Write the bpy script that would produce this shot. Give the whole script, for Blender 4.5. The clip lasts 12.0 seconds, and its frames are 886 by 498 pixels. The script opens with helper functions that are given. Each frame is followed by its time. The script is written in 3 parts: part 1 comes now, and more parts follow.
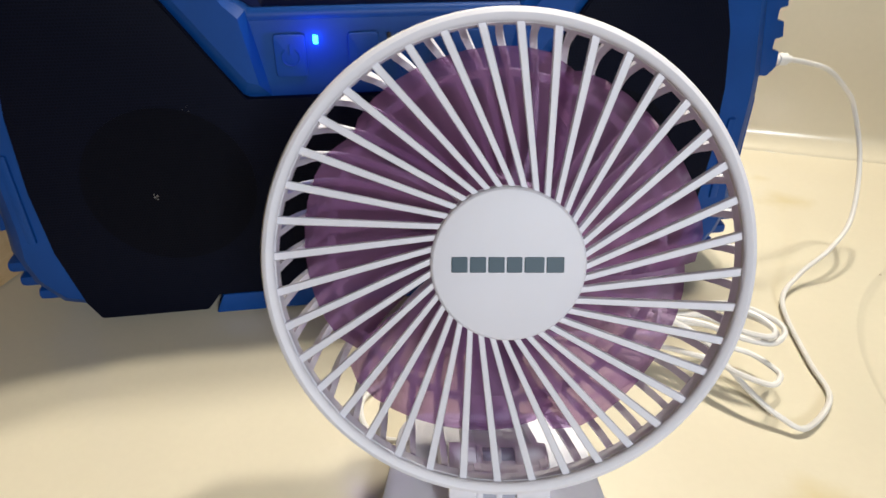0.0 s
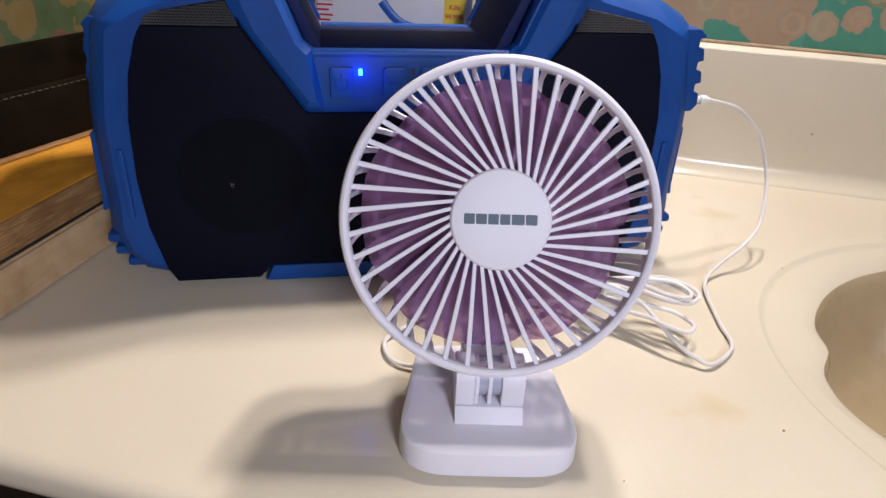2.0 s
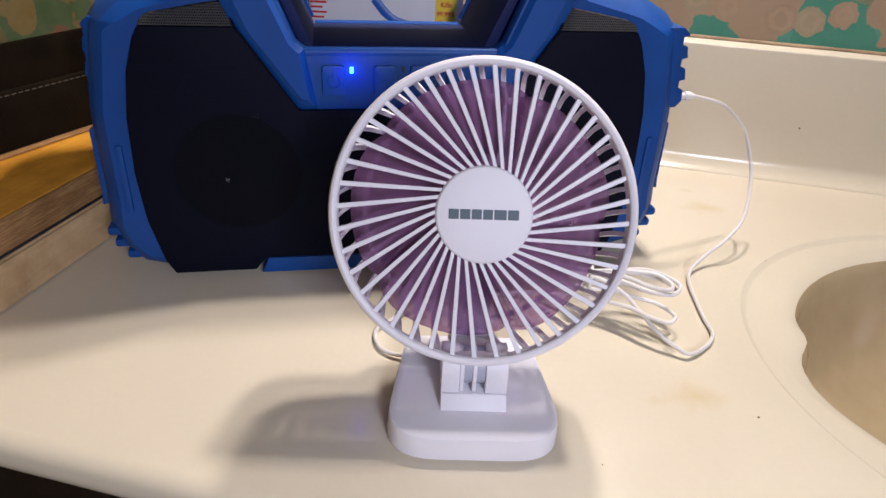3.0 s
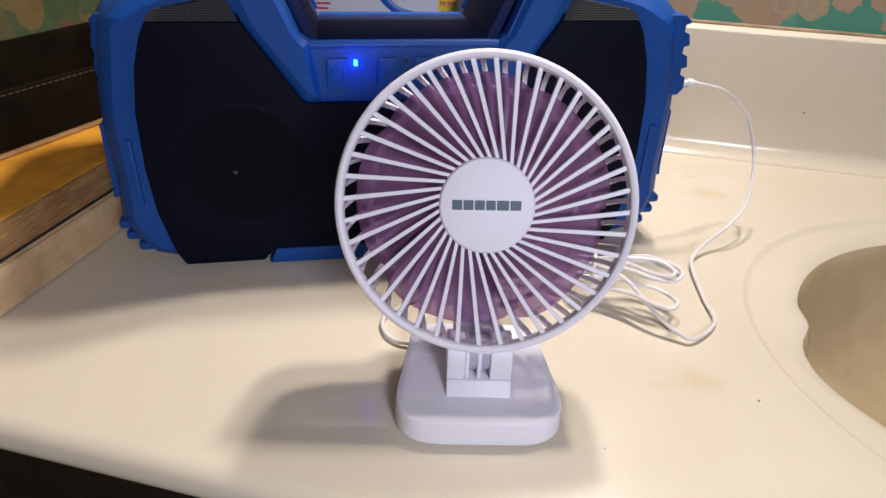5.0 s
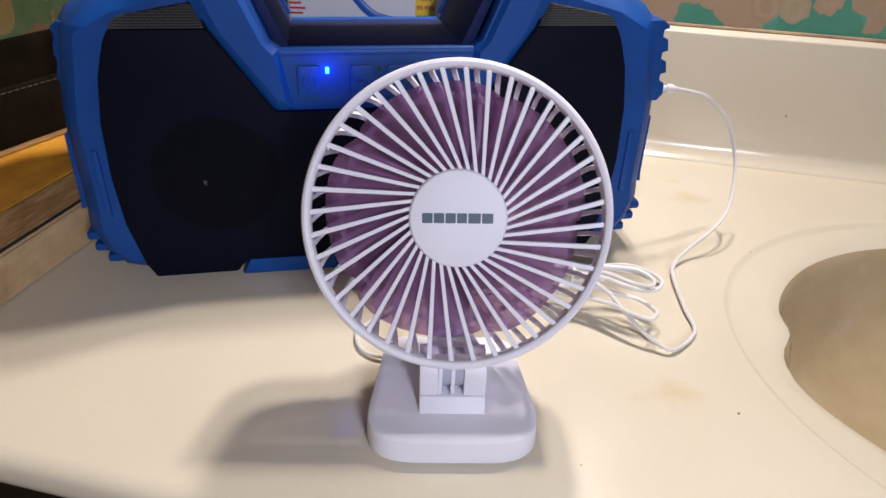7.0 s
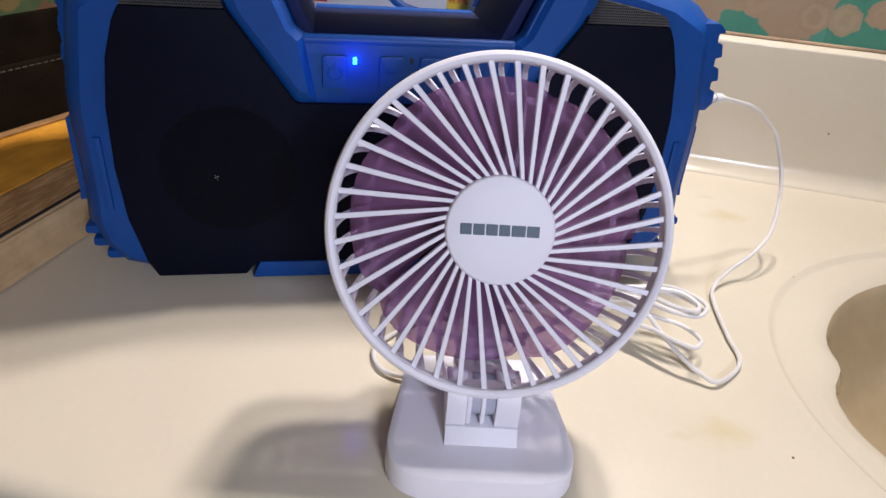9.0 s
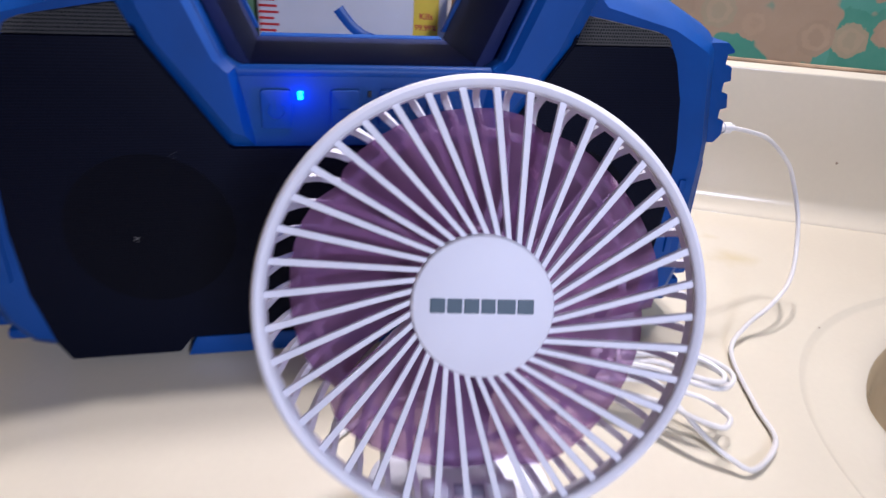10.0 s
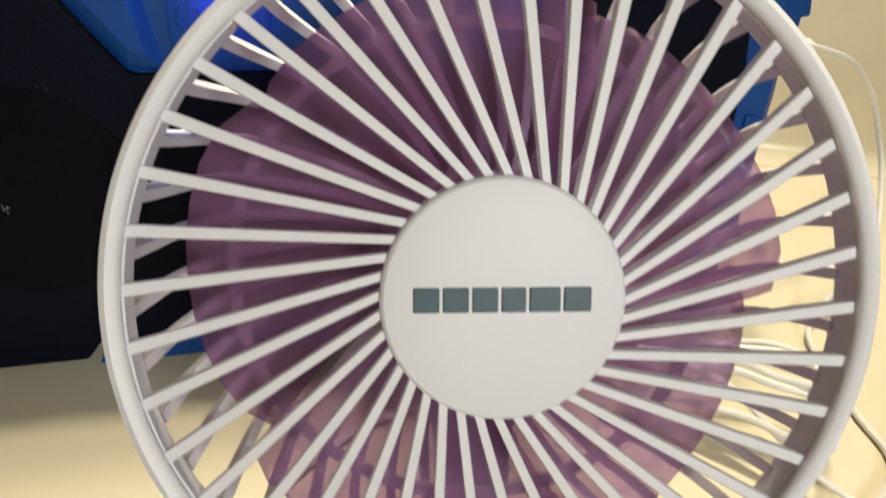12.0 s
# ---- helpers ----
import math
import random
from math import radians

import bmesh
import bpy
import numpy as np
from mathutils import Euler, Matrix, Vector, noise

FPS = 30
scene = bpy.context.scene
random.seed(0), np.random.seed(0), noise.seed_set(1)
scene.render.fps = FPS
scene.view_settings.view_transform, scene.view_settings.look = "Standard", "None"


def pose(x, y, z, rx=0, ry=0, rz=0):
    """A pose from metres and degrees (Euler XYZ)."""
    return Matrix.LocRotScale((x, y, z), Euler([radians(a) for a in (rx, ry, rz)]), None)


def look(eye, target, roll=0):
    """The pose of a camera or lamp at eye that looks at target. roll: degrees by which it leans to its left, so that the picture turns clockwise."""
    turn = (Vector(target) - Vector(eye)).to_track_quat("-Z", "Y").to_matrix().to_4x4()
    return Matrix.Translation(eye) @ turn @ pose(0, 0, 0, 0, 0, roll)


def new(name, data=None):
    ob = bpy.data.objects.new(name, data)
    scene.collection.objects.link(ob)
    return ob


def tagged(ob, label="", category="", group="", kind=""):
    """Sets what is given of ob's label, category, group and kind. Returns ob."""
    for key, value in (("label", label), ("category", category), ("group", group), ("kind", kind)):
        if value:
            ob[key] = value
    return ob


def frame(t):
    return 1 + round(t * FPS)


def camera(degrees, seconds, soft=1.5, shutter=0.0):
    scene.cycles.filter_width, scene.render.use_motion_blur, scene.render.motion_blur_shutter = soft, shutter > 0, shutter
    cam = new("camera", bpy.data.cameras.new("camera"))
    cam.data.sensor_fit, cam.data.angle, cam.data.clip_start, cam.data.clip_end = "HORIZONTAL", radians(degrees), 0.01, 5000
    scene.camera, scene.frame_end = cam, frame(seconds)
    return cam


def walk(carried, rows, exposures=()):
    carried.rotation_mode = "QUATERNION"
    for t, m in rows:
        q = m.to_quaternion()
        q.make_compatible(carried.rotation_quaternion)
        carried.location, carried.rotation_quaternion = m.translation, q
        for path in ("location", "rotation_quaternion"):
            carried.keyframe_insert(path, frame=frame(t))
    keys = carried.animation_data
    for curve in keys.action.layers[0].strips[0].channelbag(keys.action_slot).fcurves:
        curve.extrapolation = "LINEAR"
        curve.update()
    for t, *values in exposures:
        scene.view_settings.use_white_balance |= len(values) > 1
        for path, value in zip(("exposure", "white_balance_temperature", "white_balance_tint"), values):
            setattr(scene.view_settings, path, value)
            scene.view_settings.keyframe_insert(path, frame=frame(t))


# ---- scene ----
cam = camera(67.7, 12.0, soft=1.5, shutter=0.5)
PATH = [
    (0.0, pose(0.0202, -0.1555, 0.2106, 57.55, -0.55, 14.60)),
    (0.5, pose(0.0139, -0.1798, 0.2120, 60.79, -2.10, 13.99)),
    (1.0, pose(0.0195, -0.2090, 0.2207, 61.90, -2.43, 14.01)),
    (1.5, pose(0.0281, -0.2380, 0.2271, 61.17, -2.66, 13.94)),
    (2.0, pose(0.0290, -0.2568, 0.2330, 60.97, -2.84, 13.48)),
    (2.5, pose(0.0352, -0.2627, 0.2375, 60.68, -2.99, 13.52)),
    (4.5, pose(0.0399, -0.2678, 0.2449, 58.83, -1.90, 13.78)),
    (5.0, pose(0.0401, -0.2689, 0.2457, 58.91, -1.96, 13.81)),
    (5.5, pose(0.0369, -0.2681, 0.2469, 59.03, -2.12, 13.81)),
    (6.0, pose(0.0405, -0.2661, 0.2497, 59.01, -1.92, 13.83)),
    (6.5, pose(0.0438, -0.2607, 0.2473, 59.03, -2.28, 13.19)),
    (7.0, pose(0.0469, -0.2568, 0.2477, 58.88, -2.01, 12.97)),
    (7.5, pose(0.0358, -0.2348, 0.2308, 59.69, -3.08, 12.67)),
    (9.5, pose(0.0222, -0.2291, 0.2347, 58.99, -4.32, 14.54)),
    (10.0, pose(0.0176, -0.1712, 0.2152, 62.35, -3.29, 12.05)),
    (10.5, pose(0.0195, -0.1280, 0.2043, 62.93, -2.50, 11.69)),
    (11.0, pose(0.0067, -0.1034, 0.1972, 63.62, -1.60, 12.37)),
    (11.5, pose(0.0002, -0.0950, 0.1809, 63.22, -2.15, 11.57)),
    (12.0, pose(0.0052, -0.0987, 0.1727, 60.15, -2.28, 10.92)),
]
EXPOSURES = [
    (0.0, 0.08, 6600, 4), (0.5, 0.05, 6150, 7), (1.0, 0.08, 6150, 16), (2.5, 0.03, 6280, 17), (9.5, 0.03, 6030, 16),
    (10.0, 0.13, 5600, 20), (10.5, 0.24, 6250, 16), (11.0, 0.50, 7450, 8), (11.5, 0.51, 7450, -1), (12.0, 0.14, 7850, -1),
]
walk(cam, PATH, EXPOSURES)

# ---- world and lights ----
world = bpy.data.worlds.new("world")
scene.world = world
world.use_nodes = True
world.node_tree.nodes["Background"].inputs[0].default_value = (0.02, 0.018, 0.016, 1)
world.node_tree.nodes["Background"].inputs[1].default_value = 1.0


def area_lamp(name, eye, target, size, watts, colour):
    data = bpy.data.lights.new(name, "AREA")
    data.shape, data.size, data.energy, data.color = "DISK", size, watts, colour
    ob = new(name, data)
    ob.matrix_world = look(eye, target)
    return ob


# the two lamps on the wall over the counter, and an added, unseen cool front fill
LOW_BULB, HIGH_BULB = (0.050, 0.354, 0.65), (0.165, 0.354, 0.80)
FRONT_FILL_AT = (0.36, -0.62, 0.40)
area_lamp("lower_vanity_light", LOW_BULB, (-0.48, 0.03, 0.0), 0.062, 3.5, (1.0, 0.905, 0.80))
area_lamp("upper_vanity_light", HIGH_BULB, (-0.48, 0.03, 0.0), 0.066, 5.2, (1.0, 0.905, 0.80))
area_lamp("front_fill", FRONT_FILL_AT, (0.02, 0.0, 0.10), 0.16, 3.95, (0.84, 0.885, 1.0))


def point_lamp(name, at, radius, watts, colour):
    data = bpy.data.lights.new(name, "POINT")
    data.energy, data.color, data.shadow_soft_size = watts, colour, radius
    ob = new(name, data)
    ob.location = at
    return ob


# ---- materials ----
def mat(name, rough=0.5, metal=0.0, colour=(0.5, 0.5, 0.5)):
    m = bpy.data.materials.new(name)
    m.use_nodes = True
    b = m.node_tree.nodes["Principled BSDF"]
    b.inputs["Base Color"].default_value = (*colour, 1)
    b.inputs["Roughness"].default_value = rough
    b.inputs["Metallic"].default_value = metal
    return m, m.node_tree, b


def node(nt, kind, **values):
    n = nt.nodes.new(kind)
    for k, v in values.items():
        n.inputs[k].default_value = v
    return n


def ramp(nt, source, stops, constant=False):
    r = nt.nodes.new("ShaderNodeValToRGB")
    if constant:
        r.color_ramp.interpolation = "CONSTANT"
    e = r.color_ramp.elements
    while len(e) < len(stops):
        e.new(0.5)
    for el, (p, c) in zip(e, stops):
        el.position = p
        el.color = (*c, 1)
    nt.links.new(source, r.inputs[0])
    return r.outputs[0]


def coords(nt, scale=1.0, output="Object"):
    tc = nt.nodes.new("ShaderNodeTexCoord")
    mp = nt.nodes.new("ShaderNodeMapping")
    mp.inputs["Scale"].default_value = (scale,) * 3 if isinstance(scale, (int, float)) else scale
    nt.links.new(tc.outputs[output], mp.inputs[0])
    return mp.outputs[0]


def noisy(nt, vec, scale, detail=4.0, rough=0.55):
    n = node(nt, "ShaderNodeTexNoise", Scale=scale, Detail=detail, Roughness=rough)
    nt.links.new(vec, n.inputs["Vector"])
    return n.outputs["Fac"]


def bump(nt, b, height, strength=0.2, distance=0.001):
    bp = node(nt, "ShaderNodeBump", Strength=strength, Distance=distance)
    nt.links.new(height, bp.inputs["Height"])
    nt.links.new(bp.outputs[0], b.inputs["Normal"])


def mixc(nt, fac, a, b, mode="MIX"):
    m = nt.nodes.new("ShaderNodeMix")
    m.data_type, m.blend_type = "RGBA", mode
    for sock, v in ((m.inputs[0], fac), (m.inputs[6], a), (m.inputs[7], b)):
        if isinstance(v, (int, float)):
            sock.default_value = v
        elif isinstance(v, tuple):
            sock.default_value = (*v, 1)
        else:
            nt.links.new(v, sock)
    return m.outputs[2]


def plain(name, colour, rough=0.45, grain=900.0, strength=0.06, vary=0.08, metal=0.0):
    """A moulded surface: a slight uneven tone and a fine relief."""
    m, nt, b = mat(name, rough, metal, colour)
    v = coords(nt)
    big = noisy(nt, v, 35.0)
    dark = tuple(c * (1 - vary) for c in colour)
    lite = tuple(min(1, c * (1 + vary)) for c in colour)
    nt.links.new(ramp(nt, big, [(0.3, dark), (0.7, lite)]), b.inputs["Base Color"])
    bump(nt, b, noisy(nt, v, grain, 2.0), strength, 0.0004)
    return m


WHITE = plain("white_plastic", (0.78, 0.77, 0.84), 0.48, 1200, 0.05, 0.02)
LOGO = plain("grey_print", (0.045, 0.085, 0.12), 0.5)
BLUE = plain("blue_plastic", (0.0025, 0.056, 0.265), 0.47, 1500, 0.12, 0.10)
# the speaker's blue, darkened to carry the shade inside the handle opening
SHADED_BLUE = plain("shaded_blue_plastic", (0.003, 0.010, 0.070), 0.65, 1500, 0.12, 0.10)
for finish in (BLUE, SHADED_BLUE):
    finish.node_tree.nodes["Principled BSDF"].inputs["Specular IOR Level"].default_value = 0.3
DARK = plain("black_rubber", (0.012, 0.013, 0.016), 0.6)
CORD = plain("white_cord", (0.70, 0.68, 0.66), 0.42)
PLUG = plain("white_plug", (0.74, 0.73, 0.72), 0.4)
BARREL = plain("cloudy_barrel", (0.40, 0.42, 0.52), 0.22, 600, 0.02, 0.03)
STEEL = plain("bright_pin", (0.6, 0.6, 0.66), 0.2, 600, 0.02, 0.05, 0.9)


def blade_material():
    m, nt, b = mat("purple_blade_plastic", 0.40, 0.0, (0.20, 0.085, 0.20))
    b.inputs["Specular IOR Level"].default_value = 0.5
    v = coords(nt)
    nt.links.new(ramp(nt, noisy(nt, v, 40.0), [(0.3, (0.35, 0.175, 0.31)), (0.7, (0.39, 0.20, 0.345))]), b.inputs["Base Color"])
    clear = nt.nodes.new("ShaderNodeBsdfTransparent")
    clear.inputs[0].default_value = (0.66, 0.50, 0.75, 1)
    mix = nt.nodes.new("ShaderNodeMixShader")
    mix.inputs[0].default_value = 0.48
    nt.links.new(b.outputs[0], mix.inputs[1])
    nt.links.new(clear.outputs[0], mix.inputs[2])
    nt.links.new(mix.outputs[0], nt.nodes["Material Output"].inputs[0])
    return m


BLADE = blade_material()


def grille_material(name, metal_colour, hole):
    """Black perforated sheet: rows of small round holes."""
    m, nt, b = mat(name, 0.6, 0.0, metal_colour)
    b.inputs["Specular IOR Level"].default_value = 0.06
    v = coords(nt, (760.0, 760.0, 760.0))
    sep = nt.nodes.new("ShaderNodeSeparateXYZ")
    nt.links.new(v, sep.inputs[0])

    def math_node(op, a, c=None):
        n = nt.nodes.new("ShaderNodeMath")
        n.operation = op
        for sock, val in ((n.inputs[0], a), (n.inputs[1], c)):
            if val is None:
                continue
            if isinstance(val, (int, float)):
                sock.default_value = val
            else:
                nt.links.new(val, sock)
        return n.outputs[0]

    row = math_node("FLOOR", sep.outputs[2])
    shift = math_node("MULTIPLY", math_node("MODULO", row, 2.0), 0.5)
    fx = math_node("SUBTRACT", math_node("FRACT", math_node("ADD", sep.outputs[0], shift)), 0.5)
    fz = math_node("SUBTRACT", math_node("FRACT", sep.outputs[2]), 0.5)
    r2 = math_node("ADD", math_node("MULTIPLY", fx, fx), math_node("MULTIPLY", fz, fz))
    inside = math_node("LESS_THAN", r2, 0.10)
    nt.links.new(mixc(nt, inside, metal_colour, hole), b.inputs["Base Color"])
    bump(nt, b, math_node("MULTIPLY", r2, 2.0), 0.20, 0.0006)
    return m


GRILLE = grille_material("perforated_black_steel", (0.0042, 0.0056, 0.0150), (0.0022, 0.0032, 0.0085))
MESH_TOP = grille_material("perforated_grey_steel", (0.050, 0.050, 0.052), (0.003, 0.005, 0.007))
DRIVER = grille_material("steel_over_driver", (0.0030, 0.0038, 0.0088), (0.0016, 0.0020, 0.0048))


def counter_material():
    m, nt, b = mat("cultured_marble", 0.22, 0.0, (0.74, 0.66, 0.52))
    v = coords(nt)
    soft = ramp(nt, noisy(nt, v, 5.0, 3.0), [(0.3, (0.645, 0.583, 0.455)), (0.7, (0.705, 0.643, 0.505))])
    fine = ramp(nt, noisy(nt, v, 260.0, 3.0), [(0.35, (0.985, 0.985, 0.985)), (0.65, (1, 1, 1))])
    col = mixc(nt, 1.0, soft, fine, "MULTIPLY")
    # tea-coloured stains with soft uneven borders
    tc = nt.nodes.new("ShaderNodeTexCoord")
    for at, size, strength in (((0.119, 0.032, 0), 0.036, 0.6), ((0.147, 0.285, 0), 0.042, 0.6), ((0.135, 0.318, 0), 0.018, 0.35), ((0.098, 0.023, 0), 0.014, 0.3)):
        mp = nt.nodes.new("ShaderNodeMapping")
        mp.vector_type = "TEXTURE"
        mp.inputs["Location"].default_value = at
        mp.inputs["Scale"].default_value = (size, size * 0.8, 1)
        nt.links.new(tc.outputs["Object"], mp.inputs[0])
        warp = node(nt, "ShaderNodeTexNoise", Scale=1.6, Detail=4.0)
        nt.links.new(mp.outputs[0], warp.inputs["Vector"])
        ln = nt.nodes.new("ShaderNodeVectorMath")
        ln.operation = "LENGTH"
        nt.links.new(mp.outputs[0], ln.inputs[0])
        add = nt.nodes.new("ShaderNodeMath")
        add.operation = "ADD"
        nt.links.new(ln.outputs["Value"], add.inputs[0])
        nt.links.new(warp.outputs["Fac"], add.inputs[1])
        fac = ramp(nt, add.outputs[0], [(0.50, (strength,) * 3), (1.10, (0, 0, 0))])
        col = mixc(nt, fac, col, (0.56, 0.46, 0.24))
    # scattered grime specks
    vor = node(nt, "ShaderNodeTexVoronoi", Scale=7.0)
    nt.links.new(v, vor.inputs["Vector"])
    speck = ramp(nt, vor.outputs["Distance"], [(0.010, (0.6, 0.6, 0.6)), (0.02, (0, 0, 0))])
    col = mixc(nt, speck, col, (0.25, 0.2, 0.14))
    nt.links.new(col, b.inputs["Base Color"])
    nt.links.new(ramp(nt, noisy(nt, v, 18.0), [(0.3, (0.15, 0.15, 0.15)), (0.7, (0.24, 0.24, 0.24))]), b.inputs["Roughness"])
    bump(nt, b, noisy(nt, v, 9.0, 1.0), 0.02, 0.004)
    return m


COUNTER = counter_material()


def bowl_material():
    m, nt, b = mat("shaded_bowl_marble", 0.16, 0.0, (0.6, 0.48, 0.32))
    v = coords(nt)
    # darker tan than the deck: the bowl's shade and warm bounce as colour
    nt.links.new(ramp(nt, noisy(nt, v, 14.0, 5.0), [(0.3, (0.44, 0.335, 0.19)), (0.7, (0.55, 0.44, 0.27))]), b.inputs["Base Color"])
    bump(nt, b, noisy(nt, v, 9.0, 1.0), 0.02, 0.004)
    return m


BOWL = bowl_material()


def wallpaper(name, ground, tints, scale=26.0, warm_cast_from=None):
    """Printed wallpaper: crowded round blossoms, some with an open ring, on a pale ground."""
    m, nt, b = mat(name, 0.6, 0.0, ground)
    v = coords(nt)
    wob = node(nt, "ShaderNodeTexNoise", Scale=180.0, Detail=2.0)
    nt.links.new(v, wob.inputs["Vector"])
    v2 = mixc(nt, 0.006, v, wob.outputs["Color"], "ADD")
    vor = node(nt, "ShaderNodeTexVoronoi", Scale=scale, Randomness=0.75)
    nt.links.new(v2, vor.inputs["Vector"])
    dist, cell = vor.outputs["Distance"], vor.outputs["Color"]
    sep = nt.nodes.new("ShaderNodeSeparateColor")
    nt.links.new(cell, sep.inputs[0])
    pale = ramp(nt, sep.outputs[0], [(0.0, ground), (0.35, tints[2]), (0.7, tuple(c * 0.93 for c in ground))], True)
    strong = ramp(nt, sep.outputs[1], [(0.0, tints[0]), (0.4, tints[1]), (0.8, tints[3])], True)
    patch = ramp(nt, noisy(nt, v, 15.0, 3.0), [(0.475, (0, 0, 0)), (0.49, (1, 1, 1))])
    between = mixc(nt, patch, ground, strong)
    disc = ramp(nt, dist, [(0.0, (1, 1, 1)), (0.40, (1, 1, 1)), (0.42, (0, 0, 0))])
    eye = ramp(nt, dist, [(0.0, (1, 1, 1)), (0.13, (1, 1, 1)), (0.15, (0, 0, 0))])
    col = mixc(nt, disc, between, pale)
    halo = ramp(nt, dist, [(0.0, (0, 0, 0)), (0.22, (0, 0, 0)), (0.24, (1, 1, 1)), (0.31, (1, 1, 1)), (0.33, (0, 0, 0))])
    col = mixc(nt, mixc(nt, 1.0, halo, sep.outputs[1], "MULTIPLY"), col, tuple(min(1, c * 1.25) for c in ground))
    some = ramp(nt, sep.outputs[2], [(0.0, (0, 0, 0)), (0.5, (1, 1, 1))], True)
    col = mixc(nt, mixc(nt, 1.0, eye, some, "MULTIPLY"), col, strong)
    # warm cast of light towards the left, multiplied into the print colours
    if warm_cast_from is not None:
        sx = nt.nodes.new("ShaderNodeSeparateXYZ")
        nt.links.new(v, sx.inputs[0])
        mr = nt.nodes.new("ShaderNodeMapRange")
        mr.inputs["From Min"].default_value, mr.inputs["From Max"].default_value = warm_cast_from + 0.22, warm_cast_from
        nt.links.new(sx.outputs[0], mr.inputs["Value"])
        col = mixc(nt, mr.outputs[0], col, mixc(nt, 0.75, col, (0.62, 0.30, 0.08), "MULTIPLY"))
    col = mixc(nt, 0.06, col, ramp(nt, noisy(nt, v, 60.0), [(0.3, (0.3, 0.24, 0.16)), (0.7, (0.7, 0.62, 0.5))]))
    nt.links.new(col, b.inputs["Base Color"])
    bump(nt, b, noisy(nt, v, 500.0, 2.0), 0.1, 0.0005)
    return m


PAPER_N = wallpaper("wallpaper_teal_flowers", (0.36, 0.25, 0.15), [(0.025, 0.24, 0.16), (0.045, 0.28, 0.20), (0.33, 0.27, 0.16), (0.18, 0.21, 0.10)], 29.0, -0.20)
# west paper: flower colours lowered to carry the dim light on that side
PAPER_W_DIM = wallpaper("wallpaper_yellow_flowers_dimmed", (0.105, 0.072, 0.018), [(0.011, 0.048, 0.008), (0.056, 0.050, 0.008), (0.105, 0.070, 0.011), (0.080, 0.027, 0.009)], 20.0)
CARTON = wallpaper("leaf_printed_carton", (0.30, 0.155, 0.065), [(0.03, 0.13, 0.035), (0.05, 0.16, 0.05), (0.36, 0.20, 0.09), (0.22, 0.09, 0.04)], 34.0)


def wood_material(name, a, c, scale=60.0, stretch=(14.0, 1.0, 14.0)):
    m, nt, b = mat(name, 0.5, 0.0, a)
    v = coords(nt, stretch)
    g = noisy(nt, v, scale * 0.1, 6.0, 0.65)
    col = ramp(nt, g, [(0.3, a), (0.52, c), (0.7, a)])
    blot = ramp(nt, noisy(nt, coords(nt), 45.0), [(0.3, (0.7, 0.66, 0.6)), (0.65, (1, 1, 1))])
    nt.links.new(mixc(nt, 1.0, col, blot, "MULTIPLY"), b.inputs["Base Color"])
    bump(nt, b, g, 0.25, 0.001)
    return m


WOOD = wood_material("yellow_pine", (0.60, 0.255, 0.016), (0.68, 0.32, 0.03))
PLY_EDGE = wood_material("rough_board_edge", (0.52, 0.32, 0.135), (0.27, 0.14, 0.055), 90.0, (40.0, 3.0, 40.0))
PALE_WOOD = wood_material("pale_board", (0.72, 0.53, 0.31), (0.60, 0.41, 0.22), 40.0)


def leather():
    m, nt, b = mat("black_leather", 0.55, 0.0, (0.02, 0.014, 0.010))
    b.inputs["Specular IOR Level"].default_value = 0.03
    v = coords(nt)
    vor = node(nt, "ShaderNodeTexVoronoi", Scale=700.0)
    nt.links.new(v, vor.inputs["Vector"])
    nt.links.new(ramp(nt, noisy(nt, v, 30.0), [(0.3, (0.005, 0.0036, 0.0024)), (0.7, (0.011, 0.0075, 0.0045))]), b.inputs["Base Color"])
    bump(nt, b, vor.outputs["Distance"], 0.35, 0.0006)
    return m


LEATHER = leather()
THREAD = plain("tan_thread", (0.060, 0.048, 0.032), 0.8)
PAINT = plain("wall_paint", (0.46, 0.37, 0.27), 0.8, 200, 0.2, 0.05)
CAULK = plain("old_caulk", (0.36, 0.25, 0.15), 0.7, 300, 0.3, 0.45)
CABINET = wood_material("dark_cabinet_wood", (0.030, 0.018, 0.012), (0.018, 0.010, 0.007))
FLOOR = plain("floor_vinyl", (0.16, 0.12, 0.09), 0.5, 60, 0.2, 0.2)
PACK = plain("white_film_pack", (0.72, 0.68, 0.66), 0.35, 120, 0.2, 0.03)
YELLOW = plain("yellow_print", (0.85, 0.58, 0.02), 0.4)
RED = plain("red_print", (0.55, 0.012, 0.01), 0.4)
SWOOSH = plain("blue_print", (0.015, 0.10, 0.40), 0.4)


def emitting(name, colour, strength):
    m, nt, b = mat(name, 0.3, 0.0, colour)
    b.inputs["Emission Color"].default_value = (*colour, 1)
    b.inputs["Emission Strength"].default_value = strength
    return m


LED = emitting("blue_led", (0.02, 0.22, 1.0), 14.0)
BULB = emitting("warm_bulb_glass", (1.0, 0.86, 0.66), 6.0)


def clear_plastic():
    m, nt, b = mat("cloudy_clear_plastic", 0.25, 0.0, (0.62, 0.55, 0.45))
    clear = nt.nodes.new("ShaderNodeBsdfTransparent")
    mix = nt.nodes.new("ShaderNodeMixShader")
    mix.inputs[0].default_value = 0.45
    nt.links.new(b.outputs[0], mix.inputs[1])
    nt.links.new(clear.outputs[0], mix.inputs[2])
    nt.links.new(mix.outputs[0], nt.nodes["Material Output"].inputs[0])
    return m


CLOUDY = clear_plastic()


